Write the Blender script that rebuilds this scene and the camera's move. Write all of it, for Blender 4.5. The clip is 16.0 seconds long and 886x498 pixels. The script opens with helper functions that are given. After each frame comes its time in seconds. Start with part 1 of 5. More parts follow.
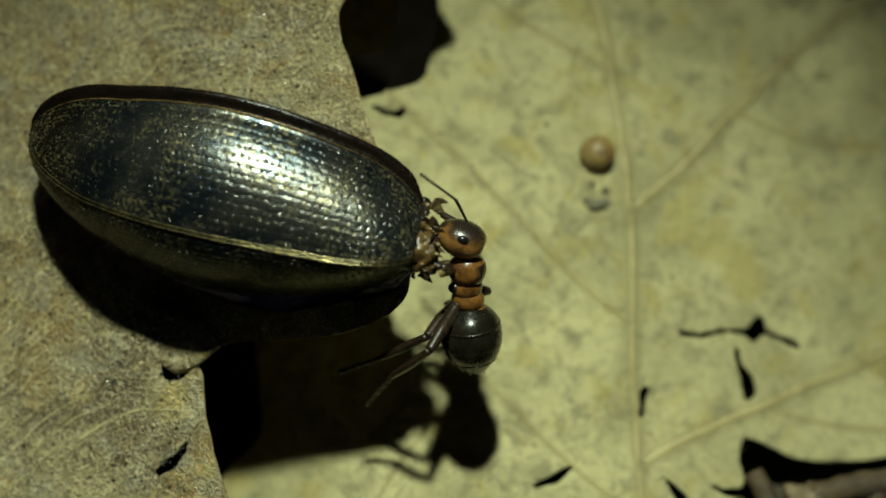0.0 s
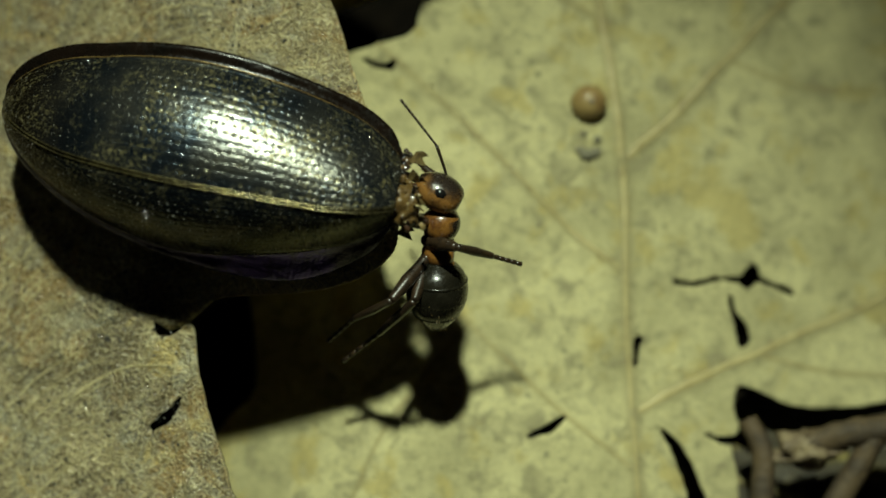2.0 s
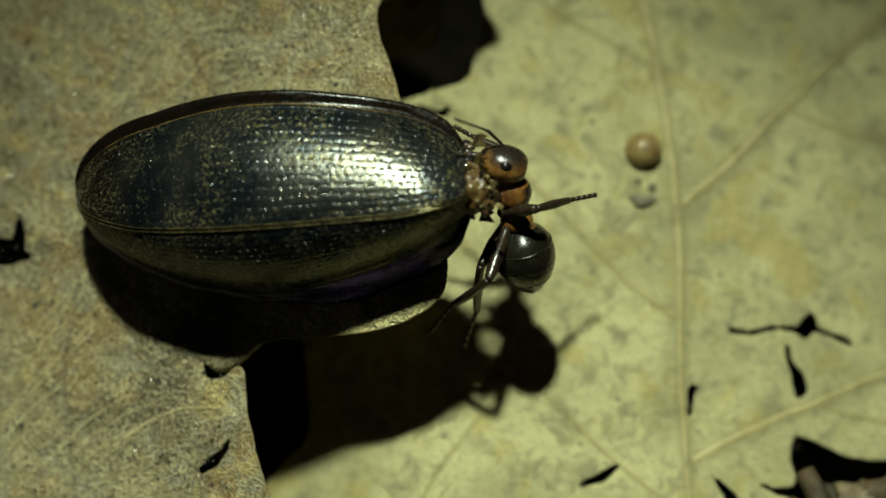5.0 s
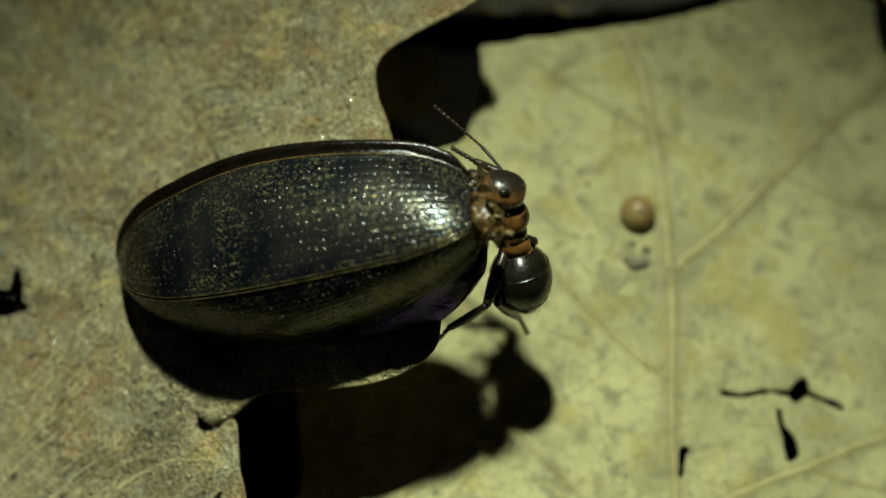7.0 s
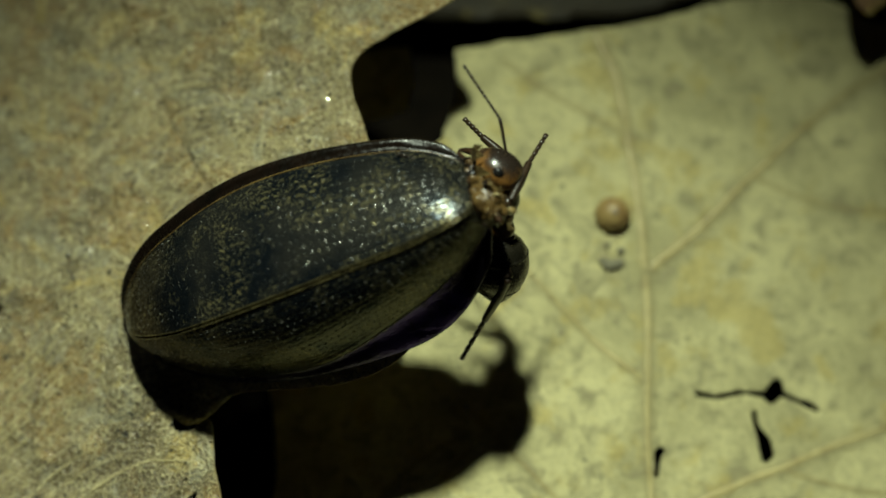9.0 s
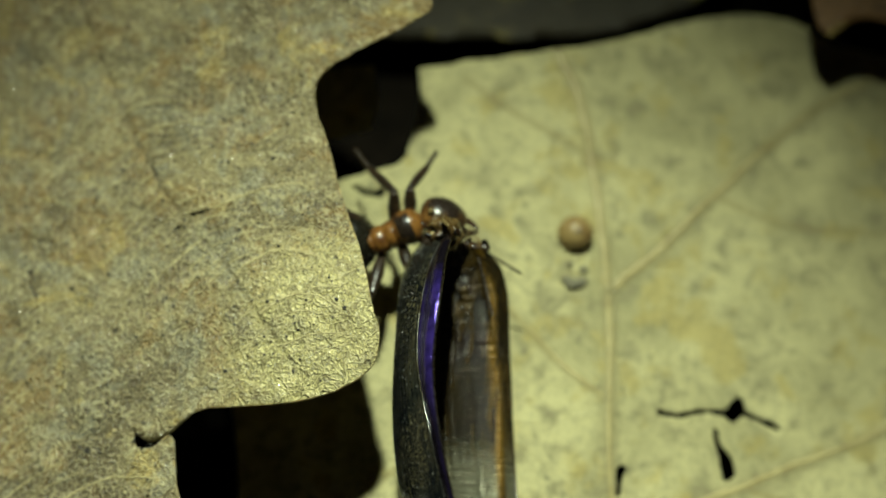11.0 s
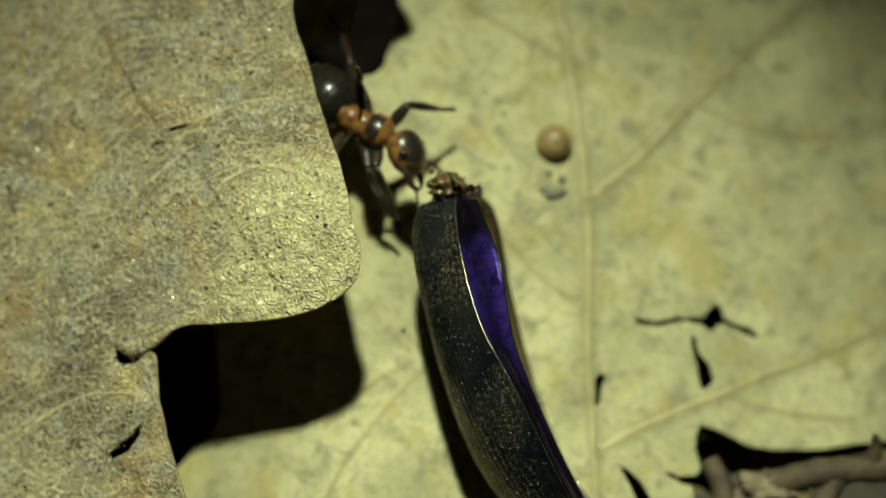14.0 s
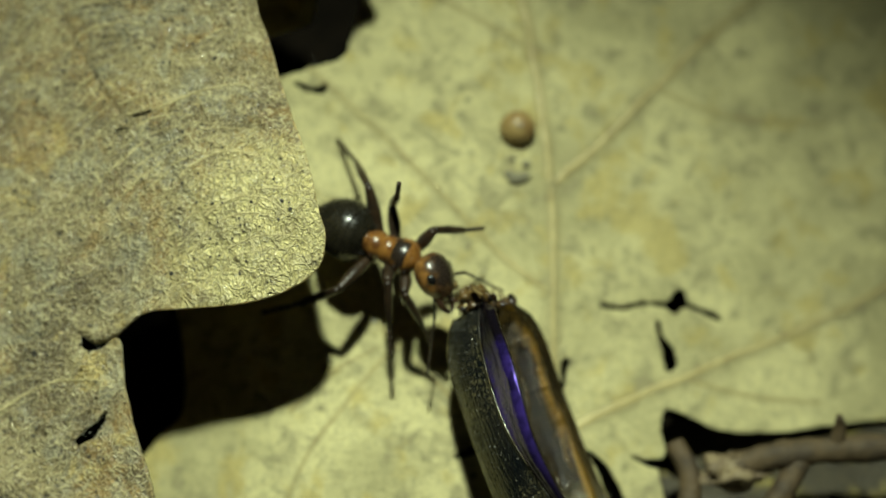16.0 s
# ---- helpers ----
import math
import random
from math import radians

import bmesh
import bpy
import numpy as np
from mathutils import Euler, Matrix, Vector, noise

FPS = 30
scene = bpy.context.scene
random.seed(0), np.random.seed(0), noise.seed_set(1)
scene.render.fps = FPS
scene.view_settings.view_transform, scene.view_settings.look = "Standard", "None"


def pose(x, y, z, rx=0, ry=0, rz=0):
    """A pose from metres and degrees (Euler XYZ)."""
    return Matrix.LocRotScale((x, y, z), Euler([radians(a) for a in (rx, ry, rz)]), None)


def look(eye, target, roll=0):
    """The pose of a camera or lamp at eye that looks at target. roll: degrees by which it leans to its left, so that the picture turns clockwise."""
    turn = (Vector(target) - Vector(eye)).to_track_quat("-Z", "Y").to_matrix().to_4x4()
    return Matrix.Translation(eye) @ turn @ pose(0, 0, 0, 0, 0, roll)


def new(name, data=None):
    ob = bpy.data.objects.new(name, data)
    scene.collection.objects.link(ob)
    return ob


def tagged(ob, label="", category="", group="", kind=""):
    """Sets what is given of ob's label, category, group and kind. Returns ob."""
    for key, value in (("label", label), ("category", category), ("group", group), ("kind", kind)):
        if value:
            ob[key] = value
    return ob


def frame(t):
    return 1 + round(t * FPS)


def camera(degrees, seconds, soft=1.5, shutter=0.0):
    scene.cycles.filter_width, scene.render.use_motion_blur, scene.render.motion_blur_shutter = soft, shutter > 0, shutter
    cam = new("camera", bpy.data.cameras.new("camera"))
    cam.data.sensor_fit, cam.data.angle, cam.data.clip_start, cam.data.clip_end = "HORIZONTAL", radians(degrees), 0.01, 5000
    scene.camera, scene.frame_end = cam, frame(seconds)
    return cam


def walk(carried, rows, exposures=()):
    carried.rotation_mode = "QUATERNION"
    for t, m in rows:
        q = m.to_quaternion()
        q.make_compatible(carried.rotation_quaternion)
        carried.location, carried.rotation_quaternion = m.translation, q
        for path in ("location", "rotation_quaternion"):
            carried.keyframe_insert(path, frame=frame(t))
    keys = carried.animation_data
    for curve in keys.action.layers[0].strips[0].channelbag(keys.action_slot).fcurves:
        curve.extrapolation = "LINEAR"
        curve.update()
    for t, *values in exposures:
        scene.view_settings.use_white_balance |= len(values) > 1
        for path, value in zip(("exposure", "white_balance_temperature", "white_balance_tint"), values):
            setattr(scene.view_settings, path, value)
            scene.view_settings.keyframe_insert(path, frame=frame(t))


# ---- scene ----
cam = camera(24, 16.0, soft=1.5, shutter=0.2)
cam.data.dof.use_dof = True
cam.data.dof.focus_distance = 0.0808
cam.data.dof.aperture_fstop = 27.0
MM = 0.001


def mm(x, y, z, rx=0, ry=0, rz=0):
    """A pose from millimetres and degrees."""
    return pose(x * MM, y * MM, z * MM, rx, ry, rz)


walk(cam, [
    (0, mm(-3.092, -16.790, 86.501, 10.270, -2.887, -0.156)),
    (0.5, mm(-4.001, -16.954, 86.396, 10.367, -3.998, -0.553)),
    (1, mm(-3.403, -16.670, 86.602, 9.439, -3.899, -0.865)),
    (1.5, mm(-2.133, -16.702, 86.620, 9.252, -2.580, -0.672)),
    (2, mm(-1.059, -16.133, 86.823, 8.510, -1.670, -0.708)),
    (2.5, mm(-0.785, -17.251, 86.522, 9.462, -1.113, -0.554)),
    (3, mm(1.433, -17.026, 86.824, 9.558, 0.884, -0.290)),
    (3.5, mm(0.694, -17.156, 86.611, 9.835, 0.378, -0.330)),
    (6, mm(0.744, -19.749, 86.056, 13.047, 1.203, 0.665)),
    (6.5, mm(1.164, -20.369, 86.225, 13.980, 1.243, 0.962)),
    (7, mm(1.086, -20.244, 86.276, 14.081, 0.743, 0.891)),
    (7.5, mm(1.020, -20.364, 86.248, 14.047, 0.291, 0.687)),
    (8, mm(0.699, -20.912, 86.247, 14.514, -0.407, 0.619)),
    (8.5, mm(1.059, -21.427, 86.004, 14.827, 0.132, 0.650)),
    (11, mm(1.032, -21.951, 86.106, 15.709, -0.987, 0.622)),
    (11.5, mm(1.093, -22.345, 86.151, 15.767, -1.465, 0.311)),
    (12, mm(0.608, -21.564, 86.411, 14.687, -2.119, -0.024)),
    (12.5, mm(0.737, -20.312, 86.758, 12.866, -1.874, -0.164)),
    (13, mm(0.508, -20.014, 86.563, 12.040, -1.493, -0.156)),
    (13.5, mm(0.540, -19.707, 86.566, 11.886, -1.244, 0.139)),
    (14, mm(0.236, -19.096, 86.767, 11.379, -1.943, 0.067)),
    (14.5, mm(0.297, -19.700, 86.760, 12.005, -2.247, -0.049)),
    (15, mm(0.337, -19.906, 86.731, 12.417, -2.366, -0.063)),
    (15.5, mm(1.019, -20.361, 86.834, 12.269, -2.022, -0.271)),
    (16, mm(0.165, -20.257, 86.696, 11.745, -2.853, -0.561)),
], exposures=[(0, -0.35), (3.5, -0.3), (6, -0.25), (8.7, -0.2), (10.8, 0.02), (16, 0.02)])

# ---- night: a hand torch held above the leaves, a faint dark sky ----
world = bpy.data.worlds.new("night")
scene.world = world
world.use_nodes = True
world.node_tree.nodes["Background"].inputs[0].default_value = (0.55, 0.6, 0.7, 1)
world.node_tree.nodes["Background"].inputs[1].default_value = 0.004
torch = new("torch", bpy.data.lights.new("torch", "SPOT"))
torch.data.energy = 1.97
torch.data.color = (0.865, 1.0, 0.77)
torch.data.spot_size, torch.data.spot_blend = radians(30.5), 1.0
torch.data.shadow_soft_size = 0.0045
torch.matrix_world = look((-0.005, 0.080, 0.152), (0.0008, -0.0272, 0.0))


# ---- materials ----
def nodes_of(name):
    m = bpy.data.materials.new(name)
    m.use_nodes = True
    t = m.node_tree
    return m, t, t.nodes["Principled BSDF"]


def add(t, kind, **settings):
    n = t.nodes.new(kind)
    for key, value in settings.items():
        if key == "op":
            n.operation = value
        elif key == "blend":
            n.blend_type = value
        elif key == "data":
            n.data_type = value
        elif key == "feature":
            n.feature = value
        elif key == "attr":
            n.attribute_name = value
    return n


def put(t, node, index, value):
    if isinstance(value, bpy.types.NodeSocket):
        t.links.new(value, node.inputs[index])
    else:
        node.inputs[index].default_value = value


def coords(t, sx=1.0, sy=1.0, sz=1.0):
    """Object coordinates in millimetres, stretched."""
    c = add(t, "ShaderNodeTexCoord")
    v = add(t, "ShaderNodeVectorMath", op="MULTIPLY")
    put(t, v, 0, c.outputs["Object"])
    put(t, v, 1, (1000 * sx, 1000 * sy, 1000 * sz))
    return v.outputs[0]


def noise_tex(t, vec, scale, detail=4, rough=0.55, warp=0.0):
    n = add(t, "ShaderNodeTexNoise")
    put(t, n, "Vector", vec)
    put(t, n, "Scale", scale)
    put(t, n, "Detail", detail)
    put(t, n, "Roughness", rough)
    put(t, n, "Distortion", warp)
    return n.outputs["Fac"]


def cells(t, vec, scale, feature="F1"):
    n = add(t, "ShaderNodeTexVoronoi", feature=feature)
    put(t, n, "Vector", vec)
    put(t, n, "Scale", scale)
    return n.outputs["Distance"]


def ramp(t, fac, lo, hi, a=0.0, b=1.0):
    n = add(t, "ShaderNodeMapRange")
    n.interpolation_type = "SMOOTHSTEP"
    for i, v in enumerate((fac, lo, hi, a, b)):
        put(t, n, i, v)
    return n.outputs[0]


def mixc(t, fac, a, b, blend="MIX"):
    n = add(t, "ShaderNodeMix", data="RGBA", blend=blend)
    put(t, n, 0, fac)
    put(t, n, 6, a if isinstance(a, bpy.types.NodeSocket) else (*a, 1))
    put(t, n, 7, b if isinstance(b, bpy.types.NodeSocket) else (*b, 1))
    return n.outputs[2]


def calc(t, op, a, b=0.0):
    n = add(t, "ShaderNodeMath", op=op)
    put(t, n, 0, a)
    put(t, n, 1, b)
    return n.outputs[0]


def bump(t, bsdf, height, depth_mm, strength=1.0):
    n = add(t, "ShaderNodeBump")
    put(t, n, "Height", height)
    put(t, n, "Distance", depth_mm * MM)
    put(t, n, "Strength", strength)
    put(t, bsdf, "Normal", n.outputs[0])


def leaf_material(name, pale, mid, brown, vein, spot, spots=0.5, mottle=1.0, relief=0.06, rough=0.5, yellow=(0.45, 0.36, 0.08), patchy=0.5, veined=0.65):
    """Dry leaf blade: blotches, mesh of tiny veins, fungus specks, raised main veins from the 'vein' attribute."""
    m, t, p = nodes_of(name)
    v = coords(t)
    big = noise_tex(t, v, 0.16, 5, 0.6, 0.6)
    medium = noise_tex(t, v, 0.8, 6, 0.65, 0.5)
    small = noise_tex(t, v, 3.2, 6, 0.75, 0.6)
    grain = noise_tex(t, v, 11.0, 4, 0.75)
    dust = noise_tex(t, v, 30.0, 2, 0.6)
    c = mixc(t, ramp(t, big, 0.38, 0.62), pale, mid)
    c = mixc(t, calc(t, "MULTIPLY", ramp(t, medium, 0.48, 0.66), patchy), c, brown)
    c = mixc(t, calc(t, "MULTIPLY", ramp(t, noise_tex(t, v, 0.45, 4, 0.6), 0.54, 0.66), 0.6), c, yellow)
    c = mixc(t, calc(t, "MULTIPLY", ramp(t, small, 0.47, 0.64), 0.75 * mottle), c, tuple(x * 0.5 for x in brown))
    c = mixc(t, calc(t, "MULTIPLY", ramp(t, grain, 0.55, 0.72), 0.6 * mottle), c, tuple(min(1, x * 1.25) for x in pale))
    c = mixc(t, calc(t, "MULTIPLY", ramp(t, grain, 0.46, 0.34), 0.5 * mottle), c, tuple(x * 0.35 for x in brown))
    for size, gate in ((0.9, 0.5), (2.6, 0.48)):
        d = cells(t, v, size)
        d = calc(t, "MULTIPLY", ramp(t, d, 0.17, 0.11), ramp(t, noise_tex(t, v, 0.7, 2), gate, gate + 0.12))
        c = mixc(t, calc(t, "MULTIPLY", d, spots), c, spot)
    a = add(t, "ShaderNodeAttribute", attr="vein")
    c = mixc(t, calc(t, "MULTIPLY", a.outputs["Fac"], veined), c, vein)
    put(t, p, "Base Color", c)
    put(t, p, "Roughness", ramp(t, dust, 0.35, 0.65, rough - 0.18, rough + 0.2))
    put(t, p, "Specular IOR Level", 0.55)
    h = calc(t, "ADD", small, calc(t, "MULTIPLY", grain, 0.45))
    h = calc(t, "ADD", h, calc(t, "MULTIPLY", dust, 0.12))
    bump(t, p, h, relief)
    return m


def grey_leaf_material():
    """Weathered oak leaf: brown, tan and grey clouds, a yellow tip painted brighter as if torch-lit, wrinkled granules
    between veinlets, dark grains, waxy gloss.
    """
    m, t, p = nodes_of("grey_brown_leaf")
    v = coords(t)
    warp = add(t, "ShaderNodeVectorMath", op="ADD")
    put(t, warp, 0, v)
    n = add(t, "ShaderNodeTexNoise")
    put(t, n, "Vector", v)
    put(t, n, "Scale", 1.3)
    put(t, n, "Detail", 3)
    put(t, warp, 1, n.outputs["Color"])
    w = warp.outputs[0]
    cloud = noise_tex(t, v, 0.22, 5, 0.6, 0.6)
    medium = noise_tex(t, v, 0.9, 5, 0.62, 0.5)
    small = noise_tex(t, w, 2.8, 4, 0.65, 0.6)
    grain = noise_tex(t, w, 6.5, 3, 0.65, 0.4)
    dust = noise_tex(t, v, 20.0, 2, 0.6)
    granule = cells(t, w, 6.0)
    net = cells(t, w, 3.2, "DISTANCE_TO_EDGE")
    c = mixc(t, ramp(t, cloud, 0.38, 0.62), (0.155, 0.118, 0.062), (0.46, 0.37, 0.185))
    c = mixc(t, calc(t, "MULTIPLY", ramp(t, noise_tex(t, v, 0.3, 4, 0.6, 0.5), 0.49, 0.58), 0.75), c, (0.38, 0.23, 0.07))
    c = mixc(t, calc(t, "MULTIPLY", ramp(t, noise_tex(t, v, 0.55, 5, 0.65, 0.8), 0.52, 0.60), 0.6), c, (0.40, 0.38, 0.27))
    c = mixc(t, calc(t, "MULTIPLY", ramp(t, noise_tex(t, v, 0.38, 5, 0.65, 0.8), 0.57, 0.63), 0.8), c, (0.60, 0.44, 0.145))
    # yellow tip, with the torch's brightness on it put into the colour
    d = add(t, "ShaderNodeVectorMath", op="DISTANCE")
    put(t, d, 0, v)
    put(t, d, 1, (-1.6, -4.2, 6.5))
    tip = calc(t, "ADD", d.outputs["Value"], calc(t, "MULTIPLY", medium, 4.0))
    c = mixc(t, calc(t, "MULTIPLY", ramp(t, tip, 8.4, 5.4), 0.9), c, (0.86, 0.75, 0.34))
    c = mixc(t, calc(t, "MULTIPLY", ramp(t, medium, 0.52, 0.66), 0.5), c, (0.22, 0.18, 0.12))
    c = mixc(t, calc(t, "MULTIPLY", ramp(t, small, 0.52, 0.60), 0.5), c, (0.19, 0.135, 0.065))
    c = mixc(t, calc(t, "MULTIPLY", ramp(t, granule, 0.42, 0.60), 0.3), c, (0.085, 0.062, 0.034))
    gritty = ramp(t, noise_tex(t, v, 0.5, 3, 0.6), 0.36, 0.62, 0.35, 1.0)
    c = mixc(t, calc(t, "MULTIPLY", ramp(t, grain, 0.56, 0.60), calc(t, "MULTIPLY", gritty, 0.5)), c, (0.74, 0.63, 0.34))
    c = mixc(t, calc(t, "MULTIPLY", ramp(t, grain, 0.42, 0.37), calc(t, "MULTIPLY", gritty, 0.7)), c, (0.10, 0.075, 0.045))
    c = mixc(t, calc(t, "MULTIPLY", ramp(t, net, 0.09, 0.02), ramp(t, medium, 0.40, 0.55, 0.3, 0.75)), c, (0.62, 0.54, 0.30))
    for size, gate in ((0.8, 0.52), (2.0, 0.5)):
        k = calc(t, "MULTIPLY", ramp(t, cells(t, v, size), 0.15, 0.10), ramp(t, noise_tex(t, v, 0.7, 2), gate, gate + 0.1))
        c = mixc(t, calc(t, "MULTIPLY", k, 0.9), c, (0.022, 0.019, 0.015))
    a = add(t, "ShaderNodeAttribute", attr="vein")
    c = mixc(t, calc(t, "MULTIPLY", a.outputs["Fac"], 0.4), c, (0.50, 0.42, 0.22))
    a = add(t, "ShaderNodeAttribute", attr="rib")
    c = mixc(t, calc(t, "MULTIPLY", a.outputs["Fac"], 0.28), c, (0.11, 0.08, 0.04))
    put(t, p, "Base Color", c)
    put(t, p, "Roughness", ramp(t, dust, 0.35, 0.65, 0.17, 0.40))
    put(t, p, "Specular IOR Level", 0.9)
    h = calc(t, "ADD", calc(t, "MULTIPLY", small, 0.6), calc(t, "MULTIPLY", grain, 0.7))
    h = calc(t, "ADD", h, calc(t, "MULTIPLY", dust, 0.12))
    h = calc(t, "SUBTRACT", h, calc(t, "MULTIPLY", granule, 0.22))
    h = calc(t, "ADD", h, ramp(t, net, 0.16, 0.0, 0.0, 0.22))
    h = calc(t, "ADD", h, calc(t, "MULTIPLY", medium, 1.2))
    bump(t, p, h, 0.20)
    return m


def plain_material(name, color, rough=0.5, metal=0.0, second=None, scale=3.0, relief=0.0, coat=0.0, spec=0.5, sheen=0.0, detail=4):
    """One substance with two tones and a fine relief; scale counts per millimetre."""
    m, t, p = nodes_of(name)
    v = coords(t)
    n = noise_tex(t, v, scale, detail, 0.65, 0.3)
    fine = noise_tex(t, v, scale * 6, 3, 0.6)
    second = second or tuple(x * 0.6 for x in color)
    put(t, p, "Base Color", mixc(t, ramp(t, n, 0.35, 0.68), color, second))
    put(t, p, "Metallic", metal)
    put(t, p, "Roughness", ramp(t, fine, 0.3, 0.7, max(0.03, rough - 0.08), min(1, rough + 0.1)))
    put(t, p, "Specular IOR Level", spec)
    put(t, p, "Coat Weight", coat)
    put(t, p, "Coat Roughness", 0.12)
    if relief:
        bump(t, p, calc(t, "ADD", n, calc(t, "MULTIPLY", fine, 0.3)), relief)
    return m


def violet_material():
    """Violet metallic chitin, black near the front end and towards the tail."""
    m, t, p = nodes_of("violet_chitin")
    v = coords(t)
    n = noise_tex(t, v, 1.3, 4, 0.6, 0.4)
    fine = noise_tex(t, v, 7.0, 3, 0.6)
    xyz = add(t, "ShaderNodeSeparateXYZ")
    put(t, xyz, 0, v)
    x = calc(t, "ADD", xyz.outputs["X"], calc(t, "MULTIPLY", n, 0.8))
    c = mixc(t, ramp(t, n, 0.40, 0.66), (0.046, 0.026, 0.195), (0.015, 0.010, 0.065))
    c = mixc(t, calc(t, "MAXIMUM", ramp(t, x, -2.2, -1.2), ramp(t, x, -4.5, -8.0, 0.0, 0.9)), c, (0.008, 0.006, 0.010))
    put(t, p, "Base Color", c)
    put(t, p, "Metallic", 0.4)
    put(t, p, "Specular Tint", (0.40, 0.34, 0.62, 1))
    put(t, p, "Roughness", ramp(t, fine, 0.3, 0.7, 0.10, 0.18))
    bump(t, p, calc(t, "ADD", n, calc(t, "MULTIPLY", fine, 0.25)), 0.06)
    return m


def lining_material():
    """Inside face: dark chitin with long amber streaks and cross wrinkles, a torch highlight painted towards the tail.
    """
    m, t, p = nodes_of("elytron_lining")
    long = noise_tex(t, coords(t, 0.12, 1.0, 1.0), 1.8, 4, 0.6, 0.3)
    cross = noise_tex(t, coords(t, 1.0, 0.2, 0.2), 3.0, 4, 0.7, 0.3)
    v = coords(t)
    strands = noise_tex(t, v, 5.0, 5, 0.72, 0.9)
    c = mixc(t, ramp(t, long, 0.44, 0.64), (0.016, 0.011, 0.005), (0.062, 0.038, 0.010))
    c = mixc(t, calc(t, "MULTIPLY", ramp(t, strands, 0.48, 0.58), 0.35), c, (0.07, 0.05, 0.018))
    c = mixc(t, ramp(t, cells(t, v, 2.6), 0.26, 0.16), c, (0.012, 0.010, 0.008))
    a = add(t, "ShaderNodeAttribute", attr="amber")
    c = mixc(t, calc(t, "MULTIPLY", a.outputs["Fac"], ramp(t, long, 0.40, 0.56, 0.1, 0.9)), c, (0.22, 0.12, 0.014))
    xyz = add(t, "ShaderNodeSeparateXYZ")
    put(t, xyz, 0, v)
    # silvery torch highlight, put into the colour as a pale grey tail
    tail = ramp(t, calc(t, "ADD", xyz.outputs["X"], calc(t, "MULTIPLY", strands, 2.5)), -6.0, -9.0, 0.0, 0.8)
    c = mixc(t, calc(t, "MULTIPLY", tail, calc(t, "SUBTRACT", 1.0, a.outputs["Fac"])), c, (0.30, 0.29, 0.20))
    put(t, p, "Base Color", c)
    put(t, p, "Metallic", calc(t, "ADD", 0.25, calc(t, "MULTIPLY", tail, 0.5)))
    put(t, p, "Roughness", 0.17)
    put(t, p, "Coat Weight", 0.5)
    put(t, p, "Coat Roughness", 0.12)
    bump(t, p, calc(t, "ADD", long, cross), 0.22)
    return m


def ant_material(name, color, second, low, high, span):
    """Glossy red-brown chitin that turns blackish on the upper side."""
    m, t, p = nodes_of(name)
    v = coords(t)
    n = noise_tex(t, v, 2.4, 4, 0.6, 0.3)
    fine = noise_tex(t, v, 14.0, 3, 0.6)
    xyz = add(t, "ShaderNodeSeparateXYZ")
    put(t, xyz, 0, v)
    x, z = xyz.outputs["X"], xyz.outputs["Z"]
    z = calc(t, "SUBTRACT", calc(t, "ADD", z, calc(t, "MULTIPLY", n, 0.5)), 0.25)
    dark = calc(t, "MULTIPLY", ramp(t, z, low, high), calc(t, "MULTIPLY", calc(t, "GREATER_THAN", x, span[0]), calc(t, "LESS_THAN", x, span[1])))
    c = mixc(t, ramp(t, n, 0.38, 0.64), color, second)
    put(t, p, "Base Color", mixc(t, dark, c, (0.022, 0.015, 0.011)))
    put(t, p, "Roughness", ramp(t, fine, 0.3, 0.7, 0.20, 0.36))
    put(t, p, "Coat Weight", 0.4)
    put(t, p, "Coat Roughness", 0.12)
    bump(t, p, calc(t, "ADD", n, fine), 0.012)
    return m


def elytron_material():
    """Black glossy chitin with a blue-bronze sheen, olive-gold dust in specks and grooves, brown towards the tail."""
    m, t, p = nodes_of("elytron_chitin")
    v = coords(t)
    dust = noise_tex(t, v, 0.5, 4, 0.6, 0.5)
    fine = noise_tex(t, v, 5.0, 4, 0.7)
    grain = noise_tex(t, v, 26.0, 2, 0.6)
    strands = noise_tex(t, v, 6.5, 5, 0.76, 0.9)
    mask = calc(t, "MULTIPLY", ramp(t, dust, 0.36, 0.60), ramp(t, strands, 0.52, 0.58))
    hollow = add(t, "ShaderNodeAttribute", attr="groove")
    mask = calc(t, "MULTIPLY", mask, calc(t, "ADD", calc(t, "MULTIPLY", hollow.outputs["Fac"], 0.5), 0.6))
    tint = mixc(t, ramp(t, noise_tex(t, v, 0.3, 3), 0.42, 0.60), (0.078, 0.079, 0.072), (0.026, 0.035, 0.045))
    xyz = add(t, "ShaderNodeSeparateXYZ")
    put(t, xyz, 0, v)
    tail = ramp(t, calc(t, "ADD", xyz.outputs["X"], calc(t, "MULTIPLY", fine, 2.0)), -10.5, -15.0, 0.0, 0.8)
    tint = mixc(t, tail, tint, (0.040, 0.024, 0.009))
    c = mixc(t, mask, tint, (0.185, 0.155, 0.065))
    put(t, p, "Base Color", c)
    put(t, p, "Metallic", calc(t, "SUBTRACT", 0.85, calc(t, "MULTIPLY", mask, 0.55)))
    put(t, p, "Specular Tint", (0.30, 0.28, 0.20, 1))
    put(t, p, "Roughness", calc(t, "ADD", ramp(t, grain, 0.3, 0.7, 0.19, 0.28), calc(t, "MULTIPLY", mask, 0.08)))
    put(t, p, "Coat Weight", 0.2)
    put(t, p, "Coat Roughness", 0.09)
    bump(t, p, calc(t, "ADD", fine, calc(t, "MULTIPLY", grain, 0.3)), 0.010)
    return m


